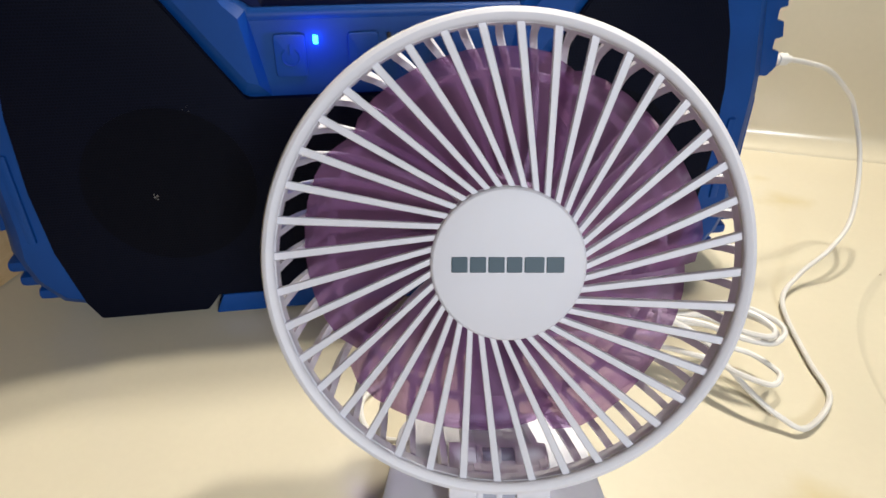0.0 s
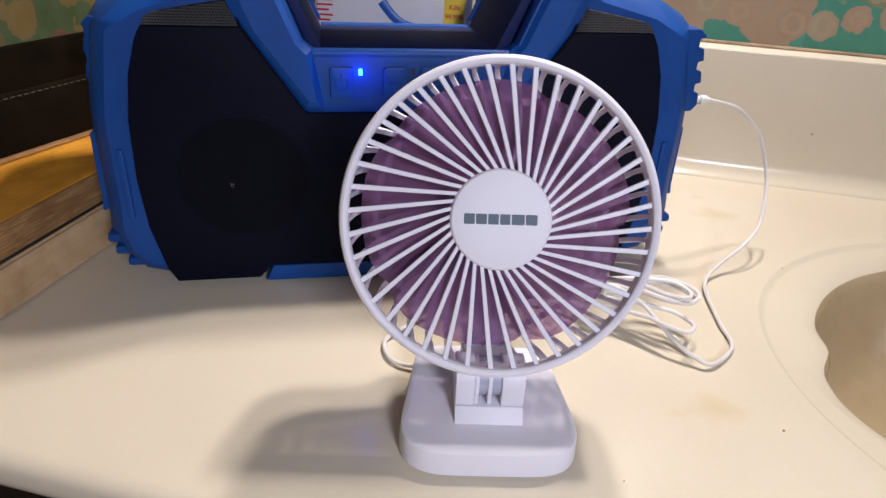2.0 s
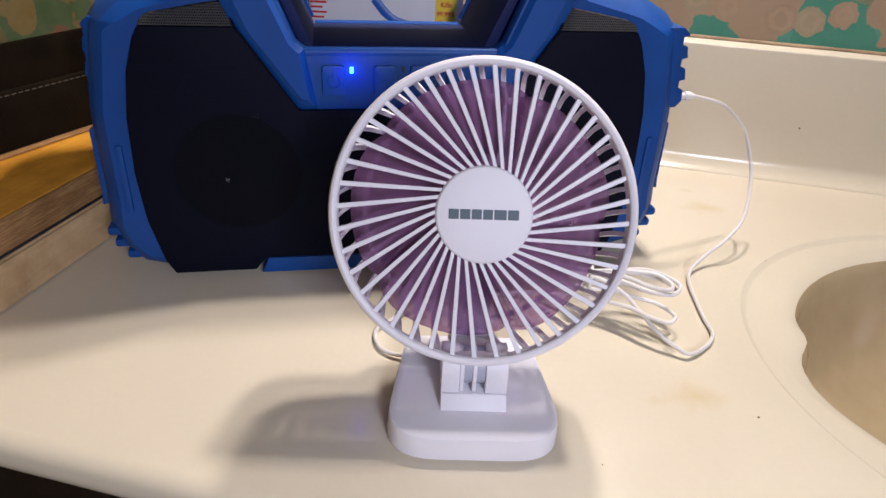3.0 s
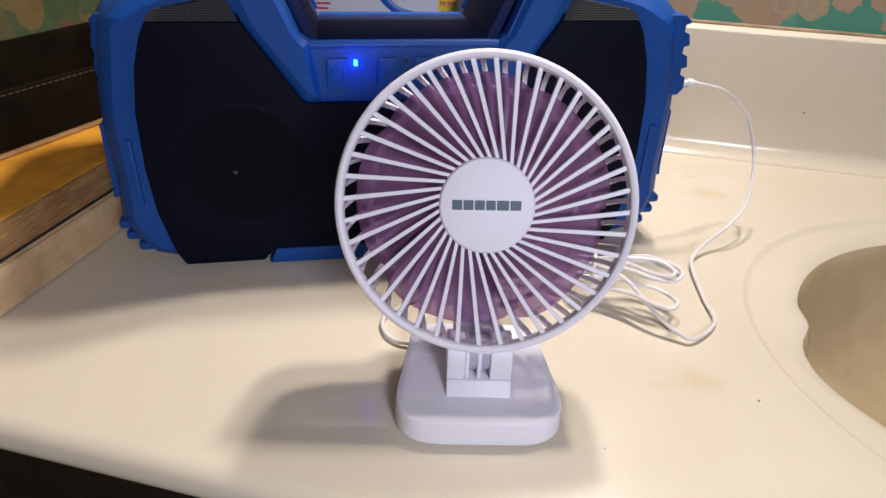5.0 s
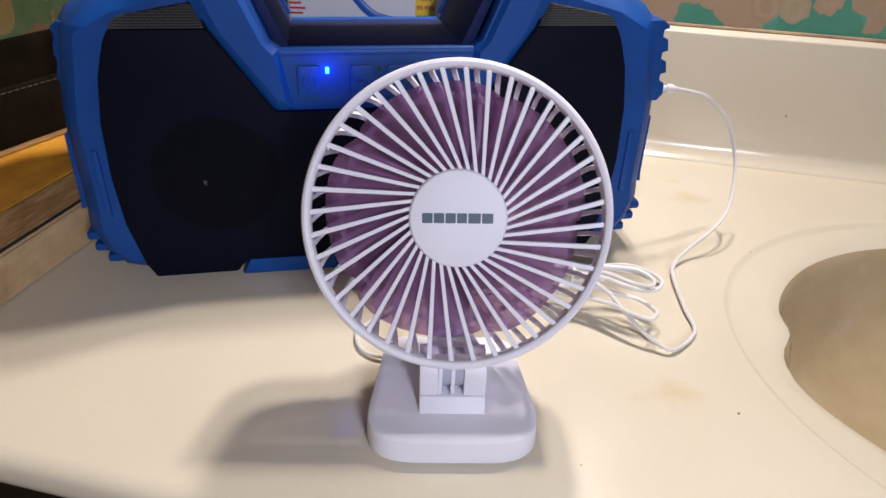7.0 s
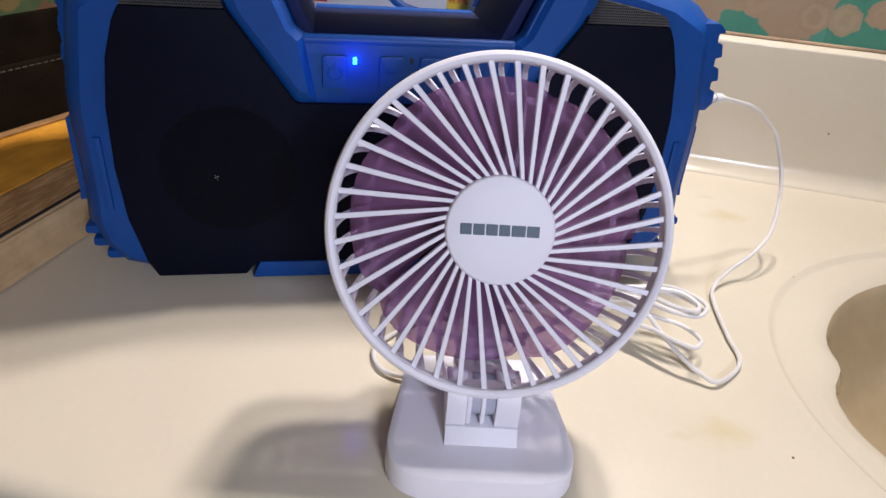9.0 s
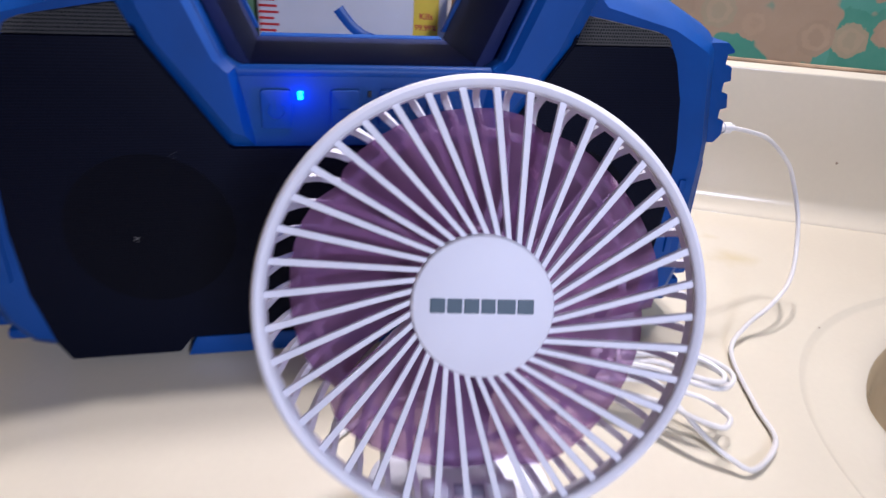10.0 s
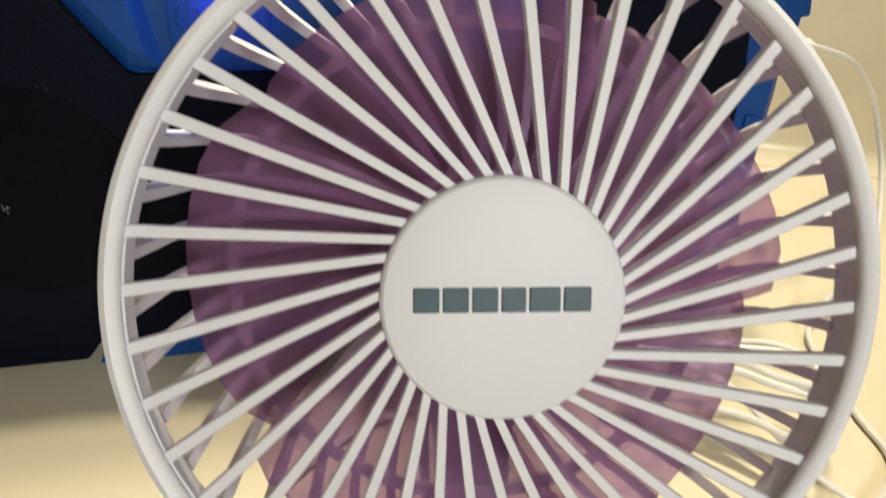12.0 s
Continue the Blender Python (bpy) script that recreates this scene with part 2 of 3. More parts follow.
# ---- mesh helpers ----
def part(name, bm, material, parent=None, label="", smooth=True, angle=35):
    bmesh.ops.recalc_face_normals(bm, faces=bm.faces[:])
    me = bpy.data.meshes.new(name)
    if smooth:
        for f in bm.faces:
            f.smooth = True
        for e in bm.edges:
            if len(e.link_faces) == 2 and e.calc_face_angle(0) > radians(angle):
                e.smooth = False
    bm.to_mesh(me)
    bm.free()
    me.materials.append(material)
    ob = new(name, me)
    if parent is not None:
        ob.parent = parent
    return tagged(ob, label) if label else ob


def thing(name, m, label, category, group=""):
    ob = new(name)
    ob.empty_display_size = 0.02
    ob.matrix_world = m
    return tagged(ob, label, category, group)


def bevel(bm, width, segments=2, angle=30):
    es = [e for e in bm.edges if len(e.link_faces) == 2 and e.calc_face_angle(0) > radians(angle)]
    bmesh.ops.bevel(bm, geom=es, offset=width, segments=segments, affect="EDGES", profile=0.6, clamp_overlap=True)


def box(x0, x1, y0, y1, z0, z1, r=0.0, seg=2):
    bm = bmesh.new()
    bmesh.ops.create_cube(bm, size=1)
    for v in bm.verts:
        v.co = Vector((x0 + (v.co.x + 0.5) * (x1 - x0), y0 + (v.co.y + 0.5) * (y1 - y0), z0 + (v.co.z + 0.5) * (z1 - z0)))
    if r:
        bevel(bm, r, seg)
    return bm


def prism(outline, lo, hi, axis="z", r=0.0, seg=2):
    """A flat outline raised from lo to hi along an axis; for axis y the outline is (x, z)."""
    bm = bmesh.new()

    def at(p, h):
        return (p[0], p[1], h) if axis == "z" else (p[0], h, p[1]) if axis == "y" else (h, p[0], p[1])
    a = [bm.verts.new(at(p, lo)) for p in outline]
    c = [bm.verts.new(at(p, hi)) for p in outline]
    bm.faces.new(a)
    bm.faces.new(c)
    n = len(outline)
    for i in range(n):
        bm.faces.new((a[i], a[(i + 1) % n], c[(i + 1) % n], c[i]))
    bmesh.ops.recalc_face_normals(bm, faces=bm.faces[:])
    if r:
        bevel(bm, r, seg)
    return bm


def loft(rings, closed=True, caps=True):
    """Skins rings of equal length one after another."""
    bm = bmesh.new()
    vs = [[bm.verts.new(p) for p in ring] for ring in rings]
    n = len(vs[0])
    for a, c in zip(vs, vs[1:]):
        for i in range(n if closed else n - 1):
            bm.faces.new((a[i], a[(i + 1) % n], c[(i + 1) % n], c[i]))
    if caps:
        bm.faces.new(vs[0])
        bm.faces.new(vs[-1])
    return bm


def revolve(profile, n=96, closed=True):
    """Turns a profile of (radius, y) about the y axis."""
    bm = bmesh.new()
    cols = []
    for i in range(n):
        a = math.tau * i / n
        cols.append([bm.verts.new((r * math.cos(a), y, r * math.sin(a))) for r, y in profile])
    m = len(profile)
    for i in range(n):
        c, d = cols[i], cols[(i + 1) % n]
        for j in range(m if closed else m - 1):
            bm.faces.new((c[j], c[(j + 1) % m], d[(j + 1) % m], d[j]))
    bmesh.ops.remove_doubles(bm, verts=bm.verts[:], dist=1e-6)
    return bm


def rounded(points, radius, seg=6):
    """An outline with each corner turned into an arc."""
    out, n = [], len(points)
    for i, p in enumerate(points):
        r = radius[i] if isinstance(radius, (list, tuple)) else radius
        p = Vector(p)
        a, c = (Vector(points[i - 1]) - p), (Vector(points[(i + 1) % n]) - p)
        if r <= 0:
            out.append((p.x, p.y))
            continue
        half = a.angle(c) / 2
        d = min(r / math.tan(half), a.length * 0.48, c.length * 0.48)
        s, e = p + a.normalized() * d, p + c.normalized() * d
        for k in range(seg + 1):
            t = k / seg
            q = s * (1 - t) ** 2 + p * 2 * t * (1 - t) + e * t ** 2
            out.append((q.x, q.y))
    return out


def inset(outline, d):
    """Moves an outline inwards by d."""
    n = len(outline)
    area = sum(outline[i][0] * outline[(i + 1) % n][1] - outline[(i + 1) % n][0] * outline[i][1] for i in range(n))
    sgn = 1 if area > 0 else -1
    res = []
    for i in range(n):
        p, a, c = Vector(outline[i]), Vector(outline[i - 1]), Vector(outline[(i + 1) % n])
        e1, e2 = (p - a).normalized(), (c - p).normalized()
        n1, n2 = Vector((-e1.y, e1.x)) * sgn, Vector((-e2.y, e2.x)) * sgn
        m = n1 + n2
        k = d / max(0.35, 1 + n1.dot(n2))
        res.append((p.x + m.x * k, p.y + m.y * k))
    return res


def smooth_path(points, per=10):
    """A Catmull-Rom line through the points."""
    pts = [Vector(p) for p in points]
    pts = [pts[0] * 2 - pts[1]] + pts + [pts[-1] * 2 - pts[-2]]
    out = []
    for i in range(1, len(pts) - 2):
        p0, p1, p2, p3 = pts[i - 1:i + 3]
        for k in range(per):
            t = k / per
            out.append(0.5 * (2 * p1 + (p2 - p0) * t + (2 * p0 - 5 * p1 + 4 * p2 - p3) * t * t + (3 * p1 - p0 - 3 * p2 + p3) * t ** 3))
    out.append(pts[-2])
    return out


def tube(points, radius, sides=8, per=10, smooth=True):
    path = smooth_path(points, per) if smooth else [Vector(p) for p in points]
    rings, up = [], Vector((0, 0, 1))
    for i, p in enumerate(path):
        d = (path[min(i + 1, len(path) - 1)] - path[max(i - 1, 0)]).normalized()
        s = d.cross(up)
        s = s.normalized() if s.length > 1e-3 else Vector((1, 0, 0))
        up = s.cross(d).normalized()
        rad = radius(i / (len(path) - 1)) if callable(radius) else radius
        rings.append([p + (s * math.cos(math.tau * k / sides) + up * math.sin(math.tau * k / sides)) * rad for k in range(sides)])
    return loft(rings)


# ---- the room ----
WALL_Y, SPLASH_Y, SPLASH_Z = 0.3920, 0.3825, 0.1203
WEST_X, EAST_X, SOUTH_Y, FLOOR_Z, CEIL_Z = -0.47, 1.30, -0.72, -0.82, 1.62
tagged(part("wall_north", box(WEST_X - 0.1, EAST_X + 0.1, WALL_Y, WALL_Y + 0.1, FLOOR_Z, CEIL_Z), PAPER_N, smooth=False),
       "wall papered in beige with teal round flowers", "wall", kind="structure")
tagged(part("wall_west", box(WEST_X - 0.1, WEST_X, SOUTH_Y, WALL_Y, FLOOR_Z, CEIL_Z), PAPER_W_DIM, smooth=False),
       "wall papered in yellow and green flowers, colours dimmed for weak light", "wall", kind="structure")
tagged(part("wall_east", box(EAST_X, EAST_X + 0.1, SOUTH_Y, WALL_Y, FLOOR_Z, CEIL_Z), PAINT, smooth=False), "plain painted bathroom wall", "wall", kind="structure")
# unseen wall, set close to carry the added fill lamp
tagged(part("wall_south", box(WEST_X - 0.1, EAST_X + 0.1, SOUTH_Y - 0.1, SOUTH_Y, FLOOR_Z, CEIL_Z), PAINT, smooth=False), "plain painted bathroom wall", "wall", kind="structure")
tagged(part("floor", box(WEST_X - 0.1, EAST_X + 0.1, SOUTH_Y - 0.1, WALL_Y + 0.1, FLOOR_Z - 0.1, FLOOR_Z), FLOOR, smooth=False), "dark vinyl bathroom floor", "floor", kind="structure")
tagged(part("ceiling", box(WEST_X - 0.1, EAST_X + 0.1, SOUTH_Y - 0.1, WALL_Y + 0.1, CEIL_Z, CEIL_Z + 0.1), PAINT, smooth=False), "plain painted ceiling", "ceiling", kind="structure")


# ---- the vanity top with its sink ----
SINK = (0.372, 0.118)


def bowl_radius(a, ax, by):
    return 1.0 / math.sqrt((math.cos(a) / ax) ** 2 + (math.sin(a) / by) ** 2)


def vanity_top():
    top = thing("countertop", pose(0, 0, 0), "glossy cream cultured marble vanity top with stains", "countertop")
    # the deck: from the sink's outer line to the slab's borders, then down into the bowl
    n = 144
    x0, x1, y0, y1 = WEST_X + 0.002, EAST_X - 0.002, -0.086, SPLASH_Y - 0.012
    rings = []

    def border(a):
        dx, dy = math.cos(a), math.sin(a)
        ts = []
        if dx:
            ts.append(((x1 if dx > 0 else x0) - SINK[0]) / dx)
        if dy:
            ts.append(((y1 if dy > 0 else y0) - SINK[1]) / dy)
        return min(t for t in ts if t > 0)
    angles = [math.tau * i / n for i in range(n)]
    for cx, cy in ((x0, y0), (x0, y1), (x1, y0), (x1, y1)):
        c = math.atan2(cy - SINK[1], cx - SINK[0]) % math.tau
        k = min(range(n), key=lambda i: abs(angles[i] - c))
        angles[k] = c

    def ring(f):
        return [(SINK[0] + math.cos(a) * f(a)[0], SINK[1] + math.sin(a) * f(a)[0], f(a)[1]) for a in angles]

    def outer(a):
        return bowl_radius(a, 0.2155, 0.178 if math.sin(a) > 0 else 0.188)

    def lip(a):
        r = bowl_radius(a, 0.178, 0.153)
        d1 = (a - 3.40 + math.pi) % math.tau - math.pi
        d2 = (a - 3.13 + math.pi) % math.tau - math.pi
        return r + 0.009 * math.exp(-(d1 / 0.22) ** 2) - 0.007 * math.exp(-(d2 / 0.09) ** 2)
    rings.append(ring(lambda a: (border(a), 0.0)))
    for k in (0.75, 0.5, 0.25, 0.1):
        rings.append(ring(lambda a: (outer(a) + (border(a) - outer(a)) * k, 0.0)))
    rings.append(ring(lambda a: (outer(a) + 0.0016, 0.0)))
    rings.append(ring(lambda a: (outer(a) + 0.0004, -0.0004)))
    rings.append(ring(lambda a: (outer(a) - 0.0022, -0.0026)))
    rings.append(ring(lambda a: (outer(a) - 0.0045, -0.0032)))
    rings.append(ring(lambda a: (lip(a) * 0.5 + outer(a) * 0.5, -0.0038)))
    rings.append(ring(lambda a: (lip(a) + 0.012, -0.0048)))
    rings.append(ring(lambda a: (lip(a) + 0.006, -0.0062)))
    rings.append(ring(lambda a: (lip(a) + 0.002, -0.0088)))
    part("deck", loft(rings, caps=False), COUNTER, top, angle=60)
    rings = [rings[-1]]
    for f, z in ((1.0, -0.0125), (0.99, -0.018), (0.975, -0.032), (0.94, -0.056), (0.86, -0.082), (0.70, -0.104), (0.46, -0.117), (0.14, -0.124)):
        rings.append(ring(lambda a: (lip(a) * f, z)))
    part("bowl", loft(rings, caps=False), BOWL, top, "cream sink bowl, tan from shade and warm bounce put in its colour", angle=60)
    # front bullnose and the cove and splash, each a swept section
    sect = [(-0.086 - 0.012 * math.sin(t), -0.0105 + 0.0105 * math.cos(t)) for t in [math.pi * k / 14 for k in range(15)]]
    sect += [(-0.060, -0.021), (-0.060, -0.006)]
    part("front_edge", prism(sect, x0, x1, "x"), COUNTER, top, angle=60)
    cove = [(SPLASH_Y - 0.012, -0.0)] + [(SPLASH_Y - 0.018 + 0.018 * math.sin(t), 0.018 - 0.018 * math.cos(t)) for t in [math.pi / 2 * (k + 4) / 14 for k in range(11)]]
    cove += [(SPLASH_Y + 0.0004, 0.06), (SPLASH_Y + 0.0008, SPLASH_Z - 0.005)]
    cove += [(SPLASH_Y + 0.0008 + 0.002 * (1 - math.cos(t)), SPLASH_Z - 0.005 + 0.002 * math.sin(t)) for t in [math.pi / 2 * k / 6 for k in range(1, 7)]]
    cove += [(WALL_Y - 0.0015, SPLASH_Z), (WALL_Y - 0.0015, -0.02), (SPLASH_Y - 0.012, -0.02)]
    part("backsplash", prism(cove, x0, x1, "x"), COUNTER, top, angle=60)
    bead = tube([(x0, WALL_Y - 0.0012, SPLASH_Z + 0.0004)] + [(x0 + (x1 - x0) * k / 60, WALL_Y - 0.0012 + 0.0004 * noise.noise(Vector((k * 0.9, 0, 0))), SPLASH_Z + 0.0004 + 0.0005 * noise.noise(Vector((k * 0.7, 3, 0)))) for k in range(1, 61)], 0.0017, 8, 2)
    part("caulk_bead", bead, CAULK, top, "grimy tan caulk along the wall")
    drain = revolve([(0.0, 0.0), (0.020, 0.0), (0.024, -0.001), (0.024, -0.004), (0.0, -0.004)], 40, False)
    d = part("drain", drain, STEEL, top, "bright metal drain")
    d.matrix_local = pose(SINK[0], SINK[1], -0.121, -90, 0, 0) @ pose(0, 0, 0, 180, 0, 0)
    return top


vanity_top()


def vanity_cabinet():
    cab = thing("vanity_cabinet", pose(0, 0, FLOOR_Z), "dark wooden vanity cabinet under the counter", "cabinet")
    h = -FLOOR_Z - 0.026
    part("body", box(WEST_X + 0.002, EAST_X - 0.003, -0.030, WALL_Y - 0.003, 0.0, h - 0.14, 0.002), CABINET, cab)
    part("apron", box(WEST_X + 0.002, EAST_X - 0.003, -0.050, -0.032, h - 0.16, h, 0.002), CABINET, cab)
    for i in range(4):
        x = WEST_X + 0.03 + i * 0.435
        d = part("door", box(x, x + 0.40, -0.050, -0.0315, 0.06, h - 0.18, 0.004), CABINET, cab)
        part("knob", prism([(x + 0.36 + 0.012 * math.cos(t * 0.39), h - 0.26 + 0.012 * math.sin(t * 0.39)) for t in range(16)], -0.072, -0.0505, "y", 0.003), STEEL, d)


vanity_cabinet()


# ---- lamps out of view that light the place ----
def wall_lamp(at, turn, label):
    lamp = thing("wall_lamp", pose(*at, 0, 0, turn), label, "lamp")
    part("back_plate", box(-0.06, 0.06, -0.014, -0.001, -0.05, 0.05, 0.004), STEEL, lamp)
    part("arm", tube([(0, -0.012, 0.03), (0, -0.03, 0.05), (0, -0.046, 0.065)], 0.007), STEEL, lamp)
    bm = bmesh.new()
    bmesh.ops.create_uvsphere(bm, u_segments=24, v_segments=16, radius=0.032, matrix=Matrix.Translation((0, -0.05, 0.095)))
    part("globe", bm, BULB, lamp)


wall_lamp((LOW_BULB[0], WALL_Y, LOW_BULB[2] - 0.02), 0, "low wall lamp with a frosted globe over the counter")
wall_lamp((HIGH_BULB[0], WALL_Y, HIGH_BULB[2] - 0.02), 0, "high wall lamp with a frosted globe over the counter")
# fixture added to go with the unseen front fill
wall_lamp((FRONT_FILL_AT[0], SOUTH_Y, FRONT_FILL_AT[2] - 0.04), 180, "unseen wall lamp with a frosted globe, added for the front fill")


# ---- desk fan ----
FAN_YAW, FAN_TILT, HEAD_Z = 14.39, 23.07, 0.1065
N_SPOKES = 40


def swirl_bar(r0, a0, y0, r1, a1, y1, w0, w1, depth, bend=0.0, steps=5):
    """A grille bar from radius r0, angle a0 to r1, a1 (degrees), of widths w0, w1, with its front at y."""
    rings = []
    p0 = Vector((r0 * math.cos(radians(a0)), r0 * math.sin(radians(a0))))
    p1 = Vector((r1 * math.cos(radians(a1)), r1 * math.sin(radians(a1))))
    side = Vector((-(p1 - p0).y, (p1 - p0).x)).normalized()
    for k in range(steps):
        t = k / (steps - 1)
        c = p0.lerp(p1, t) + side * bend * 4 * t * (1 - t)
        y, w = y0 + (y1 - y0) * t, (w0 + (w1 - w0) * t) / 2
        q = w * 0.80
        rings.append([(c.x + side.x * s, y + d, c.y + side.y * s) for s, d in ((-w, 0.0003), (-q, 0.0), (q, 0.0), (w, 0.0003), (w * 0.8, depth), (-w * 0.8, depth))])
    return loft(rings)


def desk_fan():
    fan = thing("desk_fan", pose(0, 0, 0, 0, 0, FAN_YAW), "small white plastic desk fan with purple blades, standing on the counter", "fan")
    head = new("fan_head")
    head.empty_display_size = 0.02
    head.parent = fan
    head.matrix_local = pose(0, 0, HEAD_Z, -FAN_TILT, 0, 0) @ pose(0, 0, 0, 0, -0.5, 0)
    # front rim: rounded front lip, wall going back
    part("rim", revolve([(0.0664, 0.0002), (0.0665, -0.0008), (0.0671, -0.0015), (0.0684, -0.0019), (0.0696, -0.0013), (0.0703, 0.0002), (0.0704, 0.0060), (0.0701, 0.0092), (0.0694, 0.0100), (0.0686, 0.0100), (0.0684, 0.0062), (0.0668, 0.0060), (0.0663, 0.0055), (0.0663, 0.0012), (0.0667, 0.0010), (0.0667, 0.0005)], 144), WHITE, head)
    # each front bar
    for i in range(N_SPOKES):
        a = 90 + SPOKE_START + i * 360 / N_SPOKES
        part("front_bar", swirl_bar(0.0212, a - SPOKE_SKEW, 0.0012, 0.0668, a, 0.0006, 0.0017, 0.0024, 0.0032), WHITE, head, angle=50)
    hub = part("hub_cap", revolve([(0.0, -0.0012), (0.012, -0.00115), (0.0203, -0.0010), (0.0215, -0.0008), (0.0221, -0.0001), (0.0223, 0.0010), (0.0223, 0.006), (0.0, 0.006)], 96, False), WHITE, head, angle=16)
    # the maker's mark as six plain blocks
    x = -0.0163
    for w in (0.0046, 0.0046, 0.0046, 0.0044, 0.0056, 0.0050):
        part("mark", box(x, x + w, -0.0015, -0.0007, -0.0020, 0.0025, 0.0002, 1), LOGO, hub)
        x += w + 0.0006
    # rear cage: ribs that curve back from the rim, a ring, and a rear cup
    for i in range(N_SPOKES):
        a = 90 + SPOKE_START + 4.3 + i * 360 / N_SPOKES
        pts = []
        for r, y, da in ((0.0688, 0.0080, 0), (0.0684, 0.019, 0.6), (0.0674, 0.030, 1.6), (0.0640, 0.038, 3.2), (0.0565, 0.0425, 6.0), (0.0380, 0.0445, 12.0), (0.0225, 0.045, 18.0)):
            t = radians(a - da)
            pts.append(Vector((r * math.cos(t), y, r * math.sin(t))))
        path = smooth_path(pts, 3)
        rings = []
        for k, p in enumerate(path):
            d = (path[min(k + 1, len(path) - 1)] - path[max(k - 1, 0)]).normalized()
            radial = Vector((p.x, 0, p.z)).normalized()
            tang = Vector((-radial.z, 0, radial.x))
            nrm = d.cross(tang).normalized()
            w, h = 0.0011, 0.0016 - 0.0006 * k / (len(path) - 1)
            rings.append([p + tang * w + nrm * h, p - tang * w + nrm * h, p - tang * w - nrm * h, p + tang * w - nrm * h])
        part("rear_rib", loft(rings), WHITE, head, angle=50)
    part("rear_ring", revolve([(0.0556, 0.0402), (0.0582, 0.0394), (0.0587, 0.0418), (0.0562, 0.0426)], 96), WHITE, head)
    part("rear_cup", revolve([(0.0, 0.0405), (0.022, 0.0405), (0.0235, 0.0425), (0.0235, 0.050), (0.020, 0.055), (0.0, 0.056)], 72, False), WHITE, head)
    # impeller
    part("impeller_hub", revolve([(0.0, 0.012), (0.016, 0.012), (0.0185, 0.014), (0.0185, 0.036), (0.0, 0.036)], 72, False), BLADE, head)
    for i in range(5):
        rings = []
        for k in range(13):
            t = k / 12
            r = 0.018 + (0.0630 - 0.018) * t
            span = 36.6 + 1.0 * t
            lead = 90 + i * 72 + 14 * t + 4
            row = []
            for j in range(11):
                s = j / 10
                edge = 1.0 - 0.07 * (2 * s - 1) ** 6 * t
                a = radians(lead + (s - 0.5) * 2 * span)
                y = 0.0235 + (s - 0.5) * (0.024 - 0.007 * t) + 0.002 * math.sin(math.pi * s)
                row.append((r * edge * math.cos(a), y, r * edge * math.sin(a)))
            rings.append(row)
        bm = loft(rings, closed=False, caps=False)
        bmesh.ops.solidify(bm, geom=bm.faces[:], thickness=0.0011)
        part("blade", bm, BLADE, head, "translucent purple plastic blade", angle=60)
    # neck under the rim, behind it
    neck = prism([(-0.0095, -0.0720), (-0.0095, -0.046), (-0.013, -0.030), (0.013, -0.030), (0.0095, -0.046), (0.0095, -0.0720)], 0.044, 0.052, "y", 0.0015)
    part("rear_bracket", neck, WHITE, head)
    part("neck", prism(rounded([(-0.0125, -0.067), (-0.0125, -0.0715), (0.0125, -0.0715), (0.0125, -0.067)], 0.001), 0.006, 0.050, "y", 0.001), WHITE, head)
    # base: rounded, narrowing backwards
    outline = rounded([(-0.0446, -0.0472), (0.0450, -0.0472), (0.0350, 0.0330), (-0.0345, 0.0330)], [0.024, 0.024, 0.014, 0.014], 8)
    rings = []
    for d, z in ((0.0010, 0.0006), (0.0, 0.0016), (0.0003, 0.008), (0.0006, 0.0124), (0.0010, 0.0134), (0.0022, 0.0140), (0.0045, 0.0142)):
        rings.append([(p[0], p[1], z) for p in inset(outline, d)])
    part("base", loft(rings), WHITE, fan, angle=40)
    # hinge: a wedge that rises from the base, two cheeks, and the ribbed knuckle between them
    wedge = prism([(-0.0285, 0.0135), (-0.0230, 0.0205), (0.004, 0.0205), (0.010, 0.0135)], -0.0160, 0.0160, "x", 0.0005)
    part("hinge_block", wedge, WHITE, fan)

    def disc(cy, cz, r, x0, x1, flat):
        pts = [(cy + r * 1.02, flat)] + [(cy + r * math.cos(t), cz + r * math.sin(t)) for t in [math.pi * k / 16 for k in range(17)]] + [(cy - r * 1.02, flat)]
        return prism(pts, x0, x1, "x", 0.0006)
    part("hinge_cheek", disc(-0.0115, 0.0300, 0.0108, -0.0160, -0.0072, 0.0208), WHITE, fan)
    part("hinge_cheek", disc(-0.0115, 0.0300, 0.0108, 0.0054, 0.0160, 0.0208), WHITE, fan)
    for x in (-0.0071, -0.0010):
        part("knuckle", disc(-0.0115, 0.0300, 0.0100, x, x + 0.0020, 0.0208), WHITE, fan)
    part("hinge_pin", prism([(-0.0115 + 0.0092 * math.cos(math.tau * k / 24), 0.0300 + 0.0092 * math.sin(math.tau * k / 24)) for k in range(24)], -0.0071, 0.0053, "x"), BARREL, fan, "cloudy bluish plastic hinge barrel")


SPOKE_START, SPOKE_SKEW = -1.8, 19.5
desk_fan()

# ---- the portable speaker ----
SPK_YAW = 23.5
SPK_AT = (-0.022 * math.cos(radians(SPK_YAW)) - 0.129 * math.sin(radians(SPK_YAW)),
          -0.022 * math.sin(radians(SPK_YAW)) + 0.129 * math.cos(radians(SPK_YAW)), 0)


def mirrored(half):
    """A closed outline from its right half, listed from the bottom middle round to the top middle."""
    return list(half) + [(-x, z) for x, z in reversed(half)]


FOLD_Z, LEAN = 0.1618, 0.46


